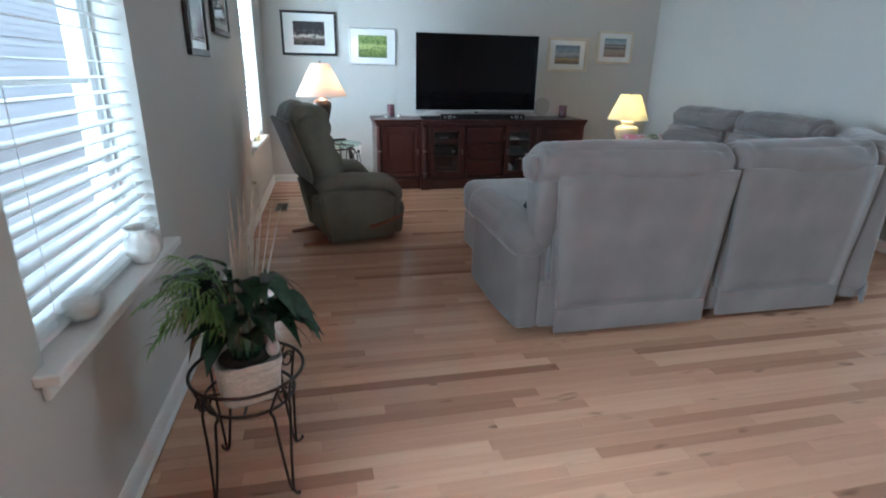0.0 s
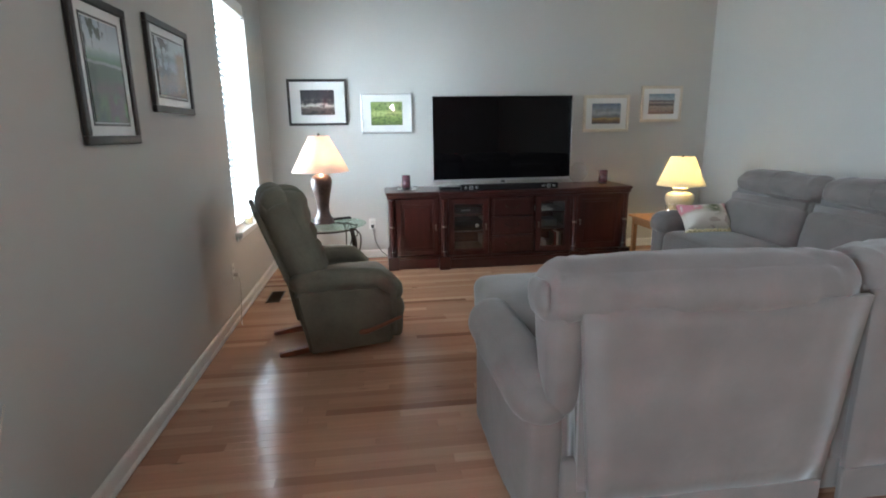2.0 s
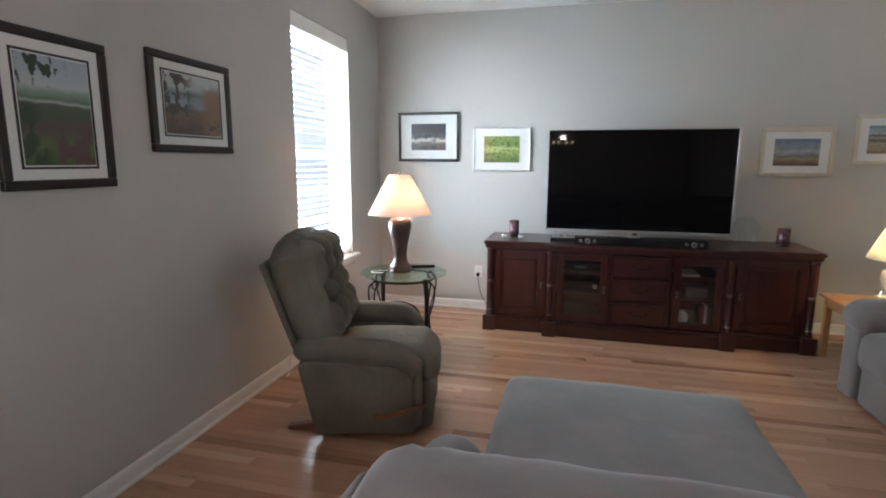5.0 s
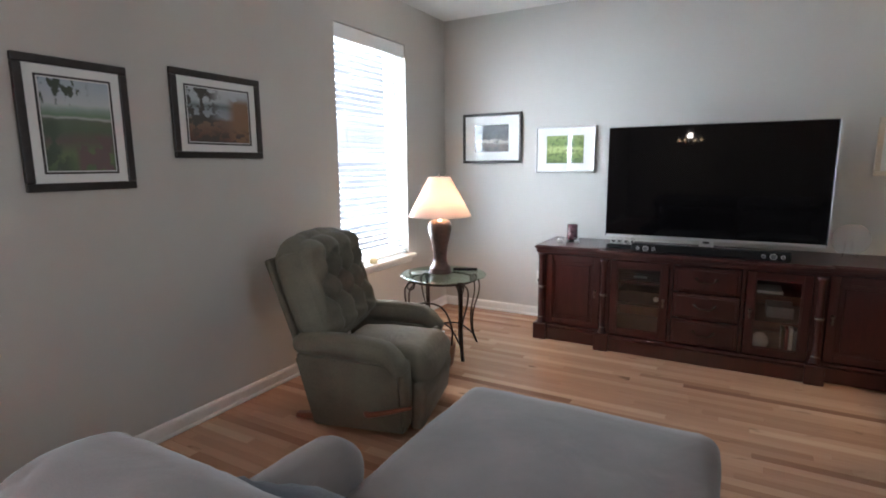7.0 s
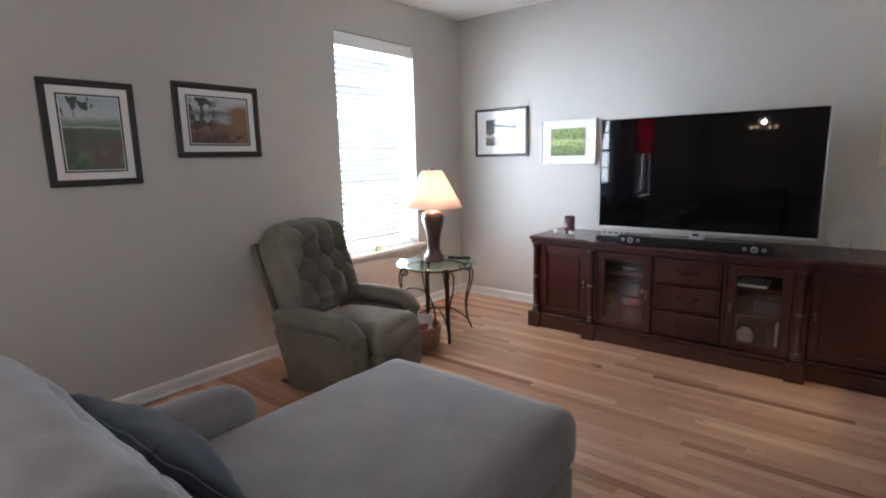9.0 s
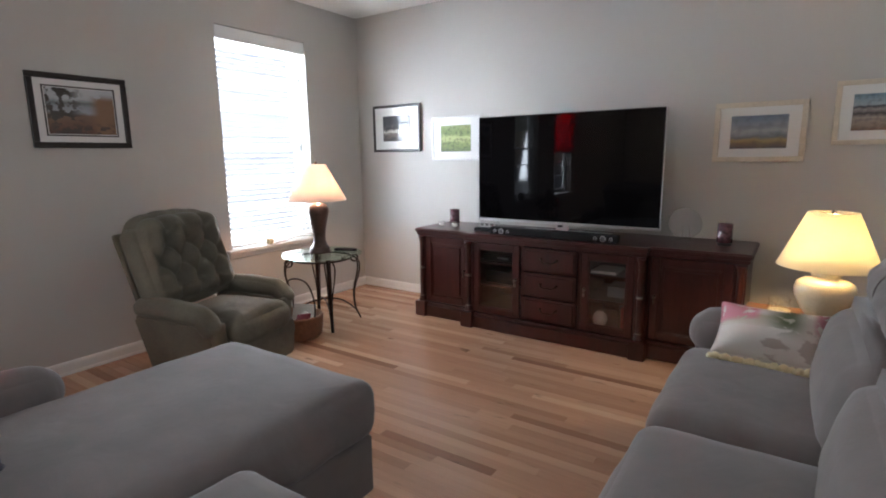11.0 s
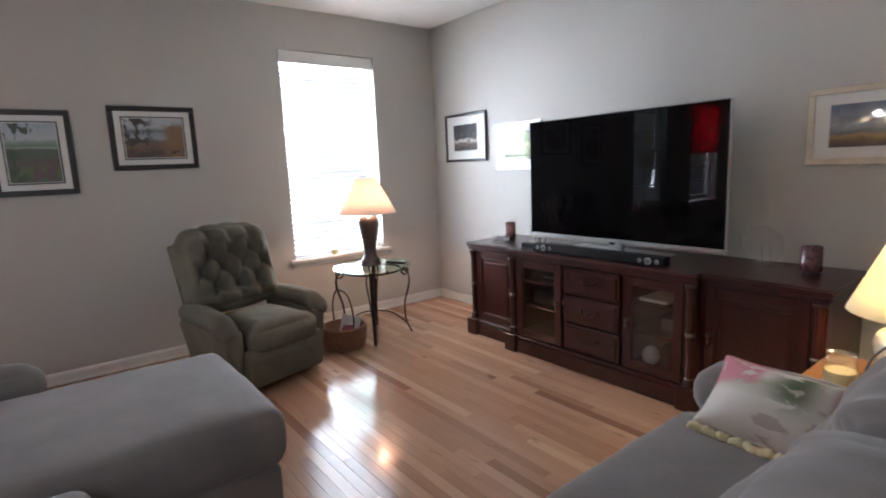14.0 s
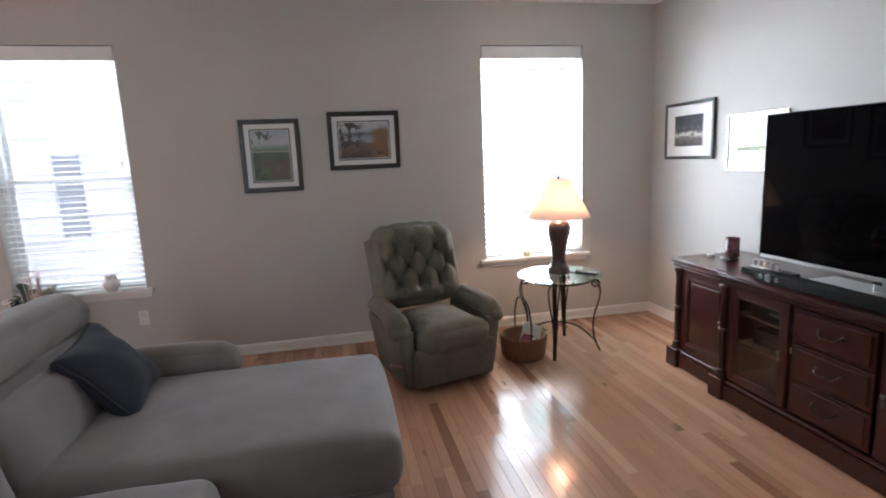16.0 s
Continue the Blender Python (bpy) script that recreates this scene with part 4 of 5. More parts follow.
# stiles that close the corners where the centre steps forward
for a, b, y in ((0.604, 0.656, YF), (1.099, 1.134, YF), (2.497, 2.541, YF), (3.039, 3.103, YF), (1.112, 1.182, YC), (2.455, 2.520, YC)):
    part("stile", box(a, b, y + 0.003, y + 0.024, 0.129, 0.721, 0.003, 1), CHERRY, cn)
for a, b in ((1.112, 1.133), (2.498, 2.519)):
    part("side_return", box(a, b, YC + 0.026, YF + 0.002, 0.129, 0.721), CHERRY, cn)

# things behind the glass doors
def small_box(name, label, cat, x0, x1, y0, y1, z0, z1, material, bev=0.004):
    t = thing(name, label, cat, pose((x0 + x1) / 2, (y0 + y1) / 2, z0))
    part("case", box(-(x1 - x0) / 2, (x1 - x0) / 2, -(y1 - y0) / 2, (y1 - y0) / 2, 0, z1 - z0, bev, 2), material, t)
    return t


a = small_box("video_player", "black disc player on a console shelf", "player", 1.20, 1.56, 6.50, 6.80, 0.547, 0.60, BLACK)
part("display", box(-0.05, 0.05, -0.1525, -0.1505, 0.018, 0.036, 0.0008, 1), SHUTTER, a)
a = small_box("receiver", "grey audio receiver on a console shelf", "receiver", 1.22, 1.56, 6.50, 6.82, 0.362, 0.46, BLACK)
part("dial", lathe([(0, 0), (0.02, 0), (0.018, 0.015), (0, 0.016)], 16, pose(0.11, -0.16, 0.05, 90, 0, 0)), SILVER, a)
a = small_box("stacked_papers", "pile of white papers on a console shelf", "papers", 2.12, 2.30, 6.47, 6.70, 0.547, 0.565, PAPER, 0.001)
a = small_box("cardboard_box", "pale box on the middle console shelf", "box", 2.22, 2.38, 6.55, 6.75, 0.362, 0.44, SHUTTER)
j = thing("ginger_jar", "round white ceramic jar behind the glass door", "jar", pose(2.19, 6.50, 0.147))
part("body", lathe([(0, 0), (0.03, 0), (0.05, 0.025), (0.056, 0.055), (0.046, 0.088), (0.028, 0.104), (0.026, 0.112), (0, 0.114)], 28), CERAMIC, j, smooth=True)
for k, (x, h, mt) in enumerate(((2.315, 0.15, DARKWOOD), (2.338, 0.155, REDBOOK), (2.362, 0.165, PAPER), (2.386, 0.15, SHUTTER), (2.410, 0.145, DARKWOOD))):
    small_box("book", "upright book behind the glass door", "book", x, x + 0.020, 6.50, 6.62, 0.147, 0.147 + h, mt, 0.002)

# ---- television, soundbar and what stands on the console ----
tv = thing("television", "large black flat television on a silver stand", "television", pose(1.805, 6.655, 0.786))
part("screen", box(-0.726, 0.726, -0.004, 0.004, 0.092, 0.919, 0.001, 1), SCREEN, tv, "switched-off glossy black screen")
bm = box(-0.7318, -0.7262, -0.008, 0.022, 0.078, 0.926, 0.003, 1)
box(0.7262, 0.7318, -0.008, 0.022, 0.078, 0.926, 0.003, 1, bm)
box(-0.7262, 0.7262, -0.008, 0.022, 0.9192, 0.926, 0.003, 1, bm)
part("bezel", bm, BLACK, tv)
part("lower_bezel", box(-0.7260, 0.7260, -0.009, 0.022, 0.070, 0.0915, 0.003, 1), SILVER, tv, "silver strip under the screen")
for s in (-1, 1):
    part("edge_trim", box(0.7331 * s - 0.0009, 0.7331 * s + 0.0009, -0.009, 0.02, 0.078, 0.927, 0.0006, 1), SILVER, tv)
part("back_shell", box(-0.69, 0.69, 0.0225, 0.06, 0.10, 0.90, 0.02, 3), BLACK, tv)
part("stand_neck", box(-0.05, 0.05, 0.024, 0.05, 0.012, 0.12, 0.006, 2), SILVER, tv)
part("stand_base", box(-0.36, 0.36, -0.12, 0.15, 0.0, 0.011, 0.005, 2), SILVER, tv)
part("emblem", box(-0.022, 0.022, -0.014, -0.0095, 0.055, 0.0715, 0.002, 1), BLACK, tv)

sb = thing("soundbar", "long black soundbar in front of the television", "soundbar", pose(1.82, 6.425, 0.786))
part("case", box(-0.50, 0.50, -0.035, 0.035, 0, 0.058, 0.006, 2), BLACK, sb)
part("grille", box(-0.33, 0.33, -0.0385, -0.0355, 0.008, 0.05, 0.0012, 1), BLACK, sb)
for x in (-0.455, -0.40, -0.345, 0.345, 0.40, 0.455):
    r = 0.021 if abs(abs(x) - 0.40) < 0.01 else 0.013
    dv = part("driver", lathe([(r, 0), (r, 0.004), (r * 0.82, 0.005), (r * 0.75, 0.001), (r * 0.25, -0.004), (0, 0.0)], 20, pose(x, -0.0352, 0.029, 90, 0, 0)), SILVER, sb, "silver-ringed speaker cone", smooth=True)
    part("cone", lathe([(r * 0.8, 0.0062), (r * 0.35, 0.0052), (0, 0.0056)], 16, pose(x, -0.0352, 0.029, 90, 0, 0)), SHUTTER, dv, smooth=True)
a = small_box("cable_box", "flat black cable box on the console", "box", 1.12, 1.40, 6.48, 6.62, 0.786, 0.815, BLACK)
rt = thing("white_figurine", "small white pierced ornament on the cable box", "ornament", pose(1.23, 6.55, 0.8155))
bm = bmesh.new()
for k in range(4):
    tube(ring_pts(0.022, 0, 16), 0.006, 6, True, pose(-0.07 + 0.046 * k, 0, 0.026, 90, 0, 20 * k), bm)
box(-0.10, 0.10, -0.02, 0.02, 0, 0.007, 0.003, 1, bm)
part("body", bm, CERAMIC, rt, smooth=True)


def candle_holder(x, y, h, r):
    c = thing("candle_holder", "dark mottled purple glass candle holder", "candle holder", pose(x, y, 0.786))
    part("foot", lathe([(0, 0), (r * 0.95, 0), (r * 0.95, 0.012), (r * 0.6, 0.018), (0, 0.018)], 24), DARKWOOD, c, smooth=True)
    part("cup", lathe([(0, 0.019), (r, 0.019), (r * 1.0, 0.05), (r * 0.97, h), (r * 0.88, h), (r * 0.88, 0.10), (0, 0.10)], 28), PURPLE, c, smooth=True)


candle_holder(0.79, 6.70, 0.145, 0.045)
candle_holder(2.94, 6.71, 0.145, 0.048)
for x, y in ((0.715, 6.60), (0.865, 6.58)):
    c = thing("votive_glass", "small clear glass votive cup with white wax", "votive", pose(x, y, 0.786))
    part("cup", lathe([(0, 0), (0.026, 0), (0.031, 0.05), (0.028, 0.05), (0.024, 0.008), (0, 0.008)], 24), GLASS, c, smooth=True)
    part("wax", lathe([(0, 0.009), (0.022, 0.009), (0.0235, 0.026), (0, 0.026)], 20), PAPER, c)
pl = thing("glass_plate", "clear glass display plate on a small wire easel", "plate", pose(2.68, 6.80, 0.786))
part("dish", lathe([(0, 0), (0.05, 0.001), (0.10, 0.010), (0.112, 0.016), (0.112, 0.019), (0.10, 0.014), (0.05, 0.005), (0, 0.004)], 40, pose(0, 0, 0.125, 100, 0, 0)), ETCHED, pl, smooth=True)
bm = bmesh.new()
for s in (-1, 1):
    tube(smooth_path([(0.04 * s, -0.05, 0.03), (0.04 * s, -0.048, 0.008), (0.04 * s, 0.0, 0.004), (0.025 * s, 0.045, 0.004), (0.02 * s, 0.03, 0.10)], 5), 0.0035, 6, bm=bm)
part("easel", bm, ETCHED, pl, smooth=True)

# ---- end table by the sofa ----
et = thing("oak_end_table", "golden oak end table with square legs", "side table", pose(3.12, 5.86, 0))
part("tabletop", box(0, 0.72, 0, 0.58, 0.462, 0.485, 0.008, 2), OAK, et)
for x in (0.03, 0.645):
    for y in (0.03, 0.505):
        part("leg", box(x, x + 0.045, y, y + 0.045, 0, 0.461, 0.006, 2), OAK, et)
for q in ((0.075, 0.645, 0.035, 0.055), (0.075, 0.645, 0.525, 0.545)):
    part("apron", box(q[0], q[1], q[2], q[3], 0.39, 0.461, 0.003, 1), OAK, et)
for q in ((0.035, 0.055, 0.075, 0.505), (0.665, 0.685, 0.075, 0.505)):
    part("apron", box(q[0], q[1], q[2], q[3], 0.39, 0.461, 0.003, 1), OAK, et)
l2 = thing("table_lamp", "lit table lamp with a cream ceramic jar base and ivory shade", "lamp", pose(3.48, 6.10, 0.486))
part("body", lathe([(0, 0), (0.085, 0), (0.088, 0.012), (0.070, 0.022), (0.078, 0.05), (0.108, 0.11), (0.134, 0.17), (0.138, 0.205), (0.126, 0.238), (0.092, 0.258), (0.066, 0.264), (0.062, 0.275), (0.074, 0.284), (0.074, 0.300), (0.060, 0.308), (0.02, 0.312), (0.012, 0.35), (0, 0.35)], 40), CREAM, l2, smooth=True)
part("shade", shade_mesh(0.228, 0.325, 0.110, 0.606), SHADE2, l2, "ivory shade glowing warm from its bulb", smooth=True)
own = tube([(0, 0, 0.35), (0, 0, 0.606)], 0.003, 6)
for k in range(3):
    a = 2 * math.pi * k / 3
    tube([(0, 0, 0.598), (0.110 * math.cos(a), 0.110 * math.sin(a), 0.598)], 0.002, 5, bm=own)
part("harp", own, PEWTER, l2)
part("finial", lathe([(0, 0.600), (0.009, 0.602), (0.010, 0.612), (0, 0.621)], 12), PEWTER, l2, smooth=True)
jc = thing("jar_candle", "clear glass jar half filled with cream wax", "candle", pose(3.29, 5.93, 0.486))
part("jar", lathe([(0, 0), (0.052, 0), (0.056, 0.01), (0.056, 0.125), (0.050, 0.142), (0.053, 0.168), (0.049, 0.168), (0.046, 0.142), (0.052, 0.124), (0.052, 0.010), (0, 0.008)], 28), GLASS, jc, smooth=True)
part("wax", lathe([(0, 0.0105), (0.0515, 0.0105), (0.0515, 0.105), (0, 0.105)], 24), WAX, jc)
mg = thing("mug", "white mug on the oak end table", "mug", pose(3.60, 6.30, 0.486))
part("cup", lathe([(0, 0), (0.030, 0), (0.034, 0.01), (0.036, 0.085), (0.033, 0.085), (0.030, 0.012), (0, 0.010)], 24), PLASTIC, mg, smooth=True)

# ---- framed pictures ----
def picture(name, label, m, w, h, fr, depth, frame_mat, art, mat_w, inner=False, art_w=None, line=None):
    """A framed print standing out from the wall along local -y; origin at its centre on the wall."""
    p = thing(name, label, "picture", m)
    bm = bmesh.new()
    for q in ((-w / 2, w / 2, h / 2 - fr, h / 2), (-w / 2, w / 2, -h / 2, -h / 2 + fr), (-w / 2, -w / 2 + fr, -h / 2 + fr, h / 2 - fr), (w / 2 - fr, w / 2, -h / 2 + fr, h / 2 - fr)):
        box(q[0], q[1], -depth, -0.002, q[2], q[3], min(0.005, fr * 0.3), 2, bm)
    part("frame", bm, frame_mat, p)
    a, b = w / 2 - fr, h / 2 - fr
    part("mat_board", box(-a, a, -depth * 0.55, -0.003, -b, b), WHITEMAT, p)
    aw, ah = a - mat_w[0], b - mat_w[1]
    if line is not None:
        bm = bmesh.new()
        t, g = 0.009, 0.014
        for q in ((-aw - g, aw + g, ah + g - t, ah + g), (-aw - g, aw + g, -ah - g, -ah - g + t), (-aw - g, -aw - g + t, -ah - g + t, ah + g - t), (aw + g - t, aw + g, -ah - g + t, ah + g - t)):
            box(q[0], q[1], -depth * 0.55 - 0.0015, -depth * 0.55 + 0.001, q[2], q[3], bm=bm)
        part("mat_line", bm, line, p)
    part("print", box(-aw, aw, -depth * 0.55 - 0.003, -depth * 0.55 - 0.0005, -ah, ah), art, p)
    return p


A1 = art_mat("valley_print", ((0.0, (0.05, 0.09, 0.03)), (0.18, (0.09, 0.13, 0.05)), (0.33, (0.09, 0.065, 0.05)), (0.46, (0.06, 0.09, 0.045)), (0.56, (0.075, 0.10, 0.06)), (0.585, (0.38, 0.40, 0.38)), (0.61, (0.11, 0.19, 0.11)), (0.68, (0.24, 0.32, 0.27)), (0.74, (0.46, 0.50, 0.52)), (1.0, (0.36, 0.42, 0.50))), 0.09, 3.2, (0.03, 0.03, 0.02), 0.0, 4.5, (((0.035, 0.055, 0.025), 0.30, 0.12, 0.62, 0.50, 0.45, 5), ((0.10, 0.14, 0.045), 0.55, 0.75, 0.30, 0.18, 0.44, 7), ((0.03, 0.05, 0.022), 0.45, 0.2, 0.40, 0.2, 0.48, 6), ((0.10, 0.055, 0.05), 0.38, 0.50, 0.44, 0.34, 0.46, 4), ((0.03, 0.045, 0.025), 0.72, 0.55, 0.70, 0.76, 0.50, 6)))
A2 = art_mat("autumn_lake_print", ((0.0, (0.07, 0.022, 0.012)), (0.22, (0.15, 0.075, 0.04)), (0.40, (0.17, 0.10, 0.065)), (0.46, (0.30, 0.33, 0.36)), (0.60, (0.25, 0.28, 0.31)), (0.68, (0.12, 0.15, 0.15)), (0.78, (0.42, 0.45, 0.48)), (1.0, (0.50, 0.52, 0.55))), 0.20, 3, (0.03, 0.02, 0.018), 0.0, 4.5, (((0.21, 0.11, 0.05), 0.58, 0.78, 0.95, 0.75, 0.38, 5), ((0.035, 0.028, 0.022), 0.60, 0.30, 0.10, 0.30, 0.47, 6), ((0.05, 0.03, 0.02), 0.0, 0.1, 0.30, 0.10, 0.46, 8)))
A3 = art_mat("night_steam_print", ((0.0, (0.05, 0.035, 0.03)), (0.25, (0.12, 0.09, 0.075)), (0.36, (0.60, 0.55, 0.48)), (0.50, (0.10, 0.08, 0.08)), (0.65, (0.025, 0.022, 0.028)), (1.0, (0.015, 0.015, 0.02))), 0.40, 5, (0.006, 0.006, 0.008), 0.8, 5)
A4 = art_mat("green_garden_print", ((0.0, (0.10, 0.15, 0.045)), (0.30, (0.20, 0.28, 0.07)), (0.52, (0.40, 0.48, 0.17)), (0.70, (0.16, 0.24, 0.06)), (1.0, (0.25, 0.33, 0.11))), 0.5, 6, (0.035, 0.06, 0.02), 0.6, 8)
A5 = art_mat("shore_sunset_print", ((0.0, (0.06, 0.055, 0.06)), (0.16, (0.20, 0.12, 0.06)), (0.26, (0.36, 0.25, 0.10)), (0.34, (0.16, 0.17, 0.18)), (0.50, (0.36, 0.38, 0.40)), (0.75, (0.24, 0.28, 0.34)), (1.0, (0.14, 0.19, 0.27))), 0.30, 3, (0.05, 0.05, 0.06), 0.3, 4)
A6 = art_mat("rocky_beach_print", ((0.0, (0.20, 0.10, 0.07)), (0.14, (0.28, 0.21, 0.16)), (0.38, (0.34, 0.29, 0.24)), (0.46, (0.06, 0.05, 0.05)), (0.58, (0.32, 0.29, 0.27)), (0.64, (0.05, 0.05, 0.06)), (0.70, (0.34, 0.40, 0.44)), (1.0, (0.16, 0.27, 0.34))), 0.16, 7, (0.03, 0.03, 0.035), 0.3, 9)
WEST, NORTH = 90, 0
DX = X0 + 0.0015
picture("framed_picture", "dark-framed print of a green valley with trees", pose(DX, 3.633, 1.619, 0, 0, WEST), 0.456, 0.564, 0.036, 0.024, DARKWOOD, A1, (0.052, 0.052), line=DARKWOOD)
picture("framed_picture", "dark-framed print of an autumn lake and trees", pose(DX, 4.368, 1.714, 0, 0, WEST), 0.574, 0.460, 0.036, 0.024, DARKWOOD, A2, (0.055, 0.052), line=DARKWOOD)
picture("framed_picture", "black-framed dark print with a wide white mat", pose(-0.085, Y1 - 0.0015, 1.680, 0, 0, NORTH), 0.605, 0.465, 0.026, 0.024, DARKWOOD, A3, (0.105, 0.082))
picture("framed_picture", "silver-framed green garden print with a white mat", pose(0.623, Y1 - 0.0015, 1.562, 0, 0, NORTH), 0.535, 0.405, 0.014, 0.022, SILVER, A4, (0.088, 0.068))
picture("framed_picture", "pale wood framed print of a shore at sunset", pose(3.064, Y1 - 0.0015, 1.534, 0, 0, NORTH), 0.541, 0.400, 0.034, 0.022, PALEWOOD, A5, (0.070, 0.056))
picture("framed_picture", "pale wood framed print of a rocky beach", pose(3.712, Y1 - 0.0015, 1.633, 0, 0, NORTH), 0.490, 0.392, 0.030, 0.022, PALEWOOD, A6, (0.062, 0.056))

# ---- sockets, floor vent ----
def outlet(m, label="white double wall socket"):
    o = thing("wall_outlet", label, "outlet", m)
    part("cover_plate", box(-0.037, 0.037, -0.006, -0.001, -0.058, 0.058, 0.003, 2), PLASTIC, o)
    for z in (-0.024, 0.024):
        s = part("socket", lathe([(0, 0), (0.0165, 0), (0.0165, 0.002), (0, 0.002)], 18, pose(0, -0.006, z, 90, 0, 0)), PLASTIC, o)
        for x in (-0.006, 0.006):
            part("slot", box(x - 0.0012, x + 0.0012, -0.0092, -0.0081, z - 0.004, z + 0.005), BLACK, s)
    return o


outlet(pose(X0, 2.55, 0.40, 0, 0, WEST))
outlet(pose(0.42, Y1, 0.385, 0, 0, NORTH))
outlet(pose(X0, 5.15, 0.385, 0, 0, WEST))
cd = thing("power_cord", "dark cord plugged in and running behind the console", "cable", pose(0.42, 6.985, 0.36))
part("plug", box(-0.014, 0.014, -0.035, 0.004, -0.016, 0.016, 0.004, 1), BLACK, cd)
part("cord", tube(smooth_path([(0, -0.034, 0), (0.01, -0.05, -0.05), (0.03, -0.05, -0.16), (0.07, -0.045, -0.25), (0.14, -0.04, -0.33), (0.20, -0.03, -0.352)], 6), 0.0035, 6), BLACK, cd, smooth=True)
cd = thing("power_cord", "thin pale cord hanging from a wall socket", "cable", pose(X0 + 0.012, 5.15, 0.36))
part("plug", box(-0.004, 0.03, -0.012, 0.012, -0.014, 0.014, 0.004, 1), PLASTIC, cd)
part("cord", tube(smooth_path([(0.028, 0, -0.008), (0.04, -0.02, -0.08), (0.035, -0.03, -0.22), (0.03, -0.05, -0.345), (0.05, -0.12, -0.353)], 6), 0.003, 6), PLASTIC, cd, smooth=True)
v = thing("floor_vent", "brown metal floor register near the wall", "vent", pose(-0.42, 5.70, 0.0))
bm = box(-0.06, 0.06, -0.15, -0.135, 0.0, 0.006, 0.002, 1)
box(-0.06, 0.06, 0.135, 0.15, 0.0, 0.006, 0.002, 1, bm)
box(-0.06, -0.048, -0.135, 0.135, 0.0, 0.006, 0.002, 1, bm)
box(0.048, 0.06, -0.135, 0.135, 0.0, 0.006, 0.002, 1, bm)
part("frame", bm, BRASSV, v)
for k in range(14):
    y = -0.125 + 0.0192 * k
    part("slat", box(-0.048, 0.048, y - 0.004, y + 0.004, 0.0005, 0.0045), BRASSV, v)

# ---- plant on its wire stand ----
PX, PY = -0.235, 2.005
st = thing("plant_stand", "bronze wire plant stand with curled feet", "plant stand", pose(PX, PY, 0))
part("upper_ring", tube(ring_pts(0.168, 0.395, 40), 0.0055, 8, True), BRONZE, st, smooth=True)
part("lower_ring", tube(ring_pts(0.135, 0.310, 40), 0.0055, 8, True), BRONZE, st, smooth=True)
bm = bmesh.new()
for a in (0, math.pi / 2):
    c, s = math.cos(a), math.sin(a)
    tube([(-0.135 * c, -0.135 * s, 0.310), (0.135 * c, 0.135 * s, 0.310)], 0.004, 6, bm=bm)
part("cross_bars", bm, BRONZE, st)
for k in range(4):
    R = pose(0, 0, 0, 0, 0, 45 + 90 * k)
    bm = bmesh.new()
    for off in (-0.022, 0.022):
        tube(smooth_path([(0.168, off, 0.395), (0.140, off * 1.6, 0.312), (0.147, off * 1.4, 0.285), (0.150, off * 0.9, 0.17), (0.160, off * 0.25, 0.03), (0.170, 0, 0.008), (0.190, 0, 0.007), (0.193, 0, 0.018)], 5), 0.0045, 6, bm=bm)
    bm.transform(R)
    part("leg", bm, BRONZE, st, smooth=True)
    own = tube([(0.155 + 0.026 * (1 - 0.5 * t) * math.cos(9 * t), 0, 0.352 + 0.03 * (1 - 0.5 * t) * math.sin(9 * t)) for t in (i / 18 for i in range(19))], 0.0035, 6)
    own.transform(R)
    part("scroll", own, BRONZE, st, smooth=True)
pt = thing("potted_plant", "leafy mixed houseplant in a beige pot with dried blades", "plant", pose(PX, PY, 0.3145))
def squared(a):
    """Plan of a square planter with round corners."""
    return 0.92 / (abs(math.cos(a - 0.35)) ** 5 + abs(math.sin(a - 0.35)) ** 5) ** 0.2


part("pot", lathe([(0, 0), (0.088, 0), (0.092, 0.004), (0.100, 0.108), (0.104, 0.112), (0.104, 0.134), (0.097, 0.134), (0.094, 0.112), (0, 0.112)], 48, wob=squared), POT, pt, smooth=False)
part("soil", lathe([(0, 0.130), (0.05, 0.129), (0.079, 0.124), (0, 0.1155)], 20), SOIL, pt, smooth=True)
rng = random.Random(5)


def leaf_strip(bm, base, az, out, rise, droop, width, n=8, fold=0.25, belly=0.45):
    """One blade or leaf that arches outwards, folded along its midrib."""
    c, s = math.cos(az), math.sin(az)
    prev = None
    for i in range(n + 1):
        t = i / n
        d = out * t
        z = rise * t - droop * t * t
        w = width * max(0.03, math.sin(math.pi * min(1, t ** belly if t else 0))) if belly else width * (1 - t) + 0.001
        p = Vector(base) + Vector((c * d, s * d, z))
        sd = Vector((-s, c, 0))
        row = [bm.verts.new(p + sd * w + Vector((0, 0, fold * w))), bm.verts.new(p), bm.verts.new(p - sd * w + Vector((0, 0, fold * w)))]
        if prev:
            bm.faces.new((prev[0], prev[1], row[1], row[0]))
            bm.faces.new((prev[1], prev[2], row[2], row[1]))
        prev = row


def solid(bm, t=0.0012):
    bmesh.ops.solidify(bm, geom=bm.faces[:], thickness=t)
    return bm


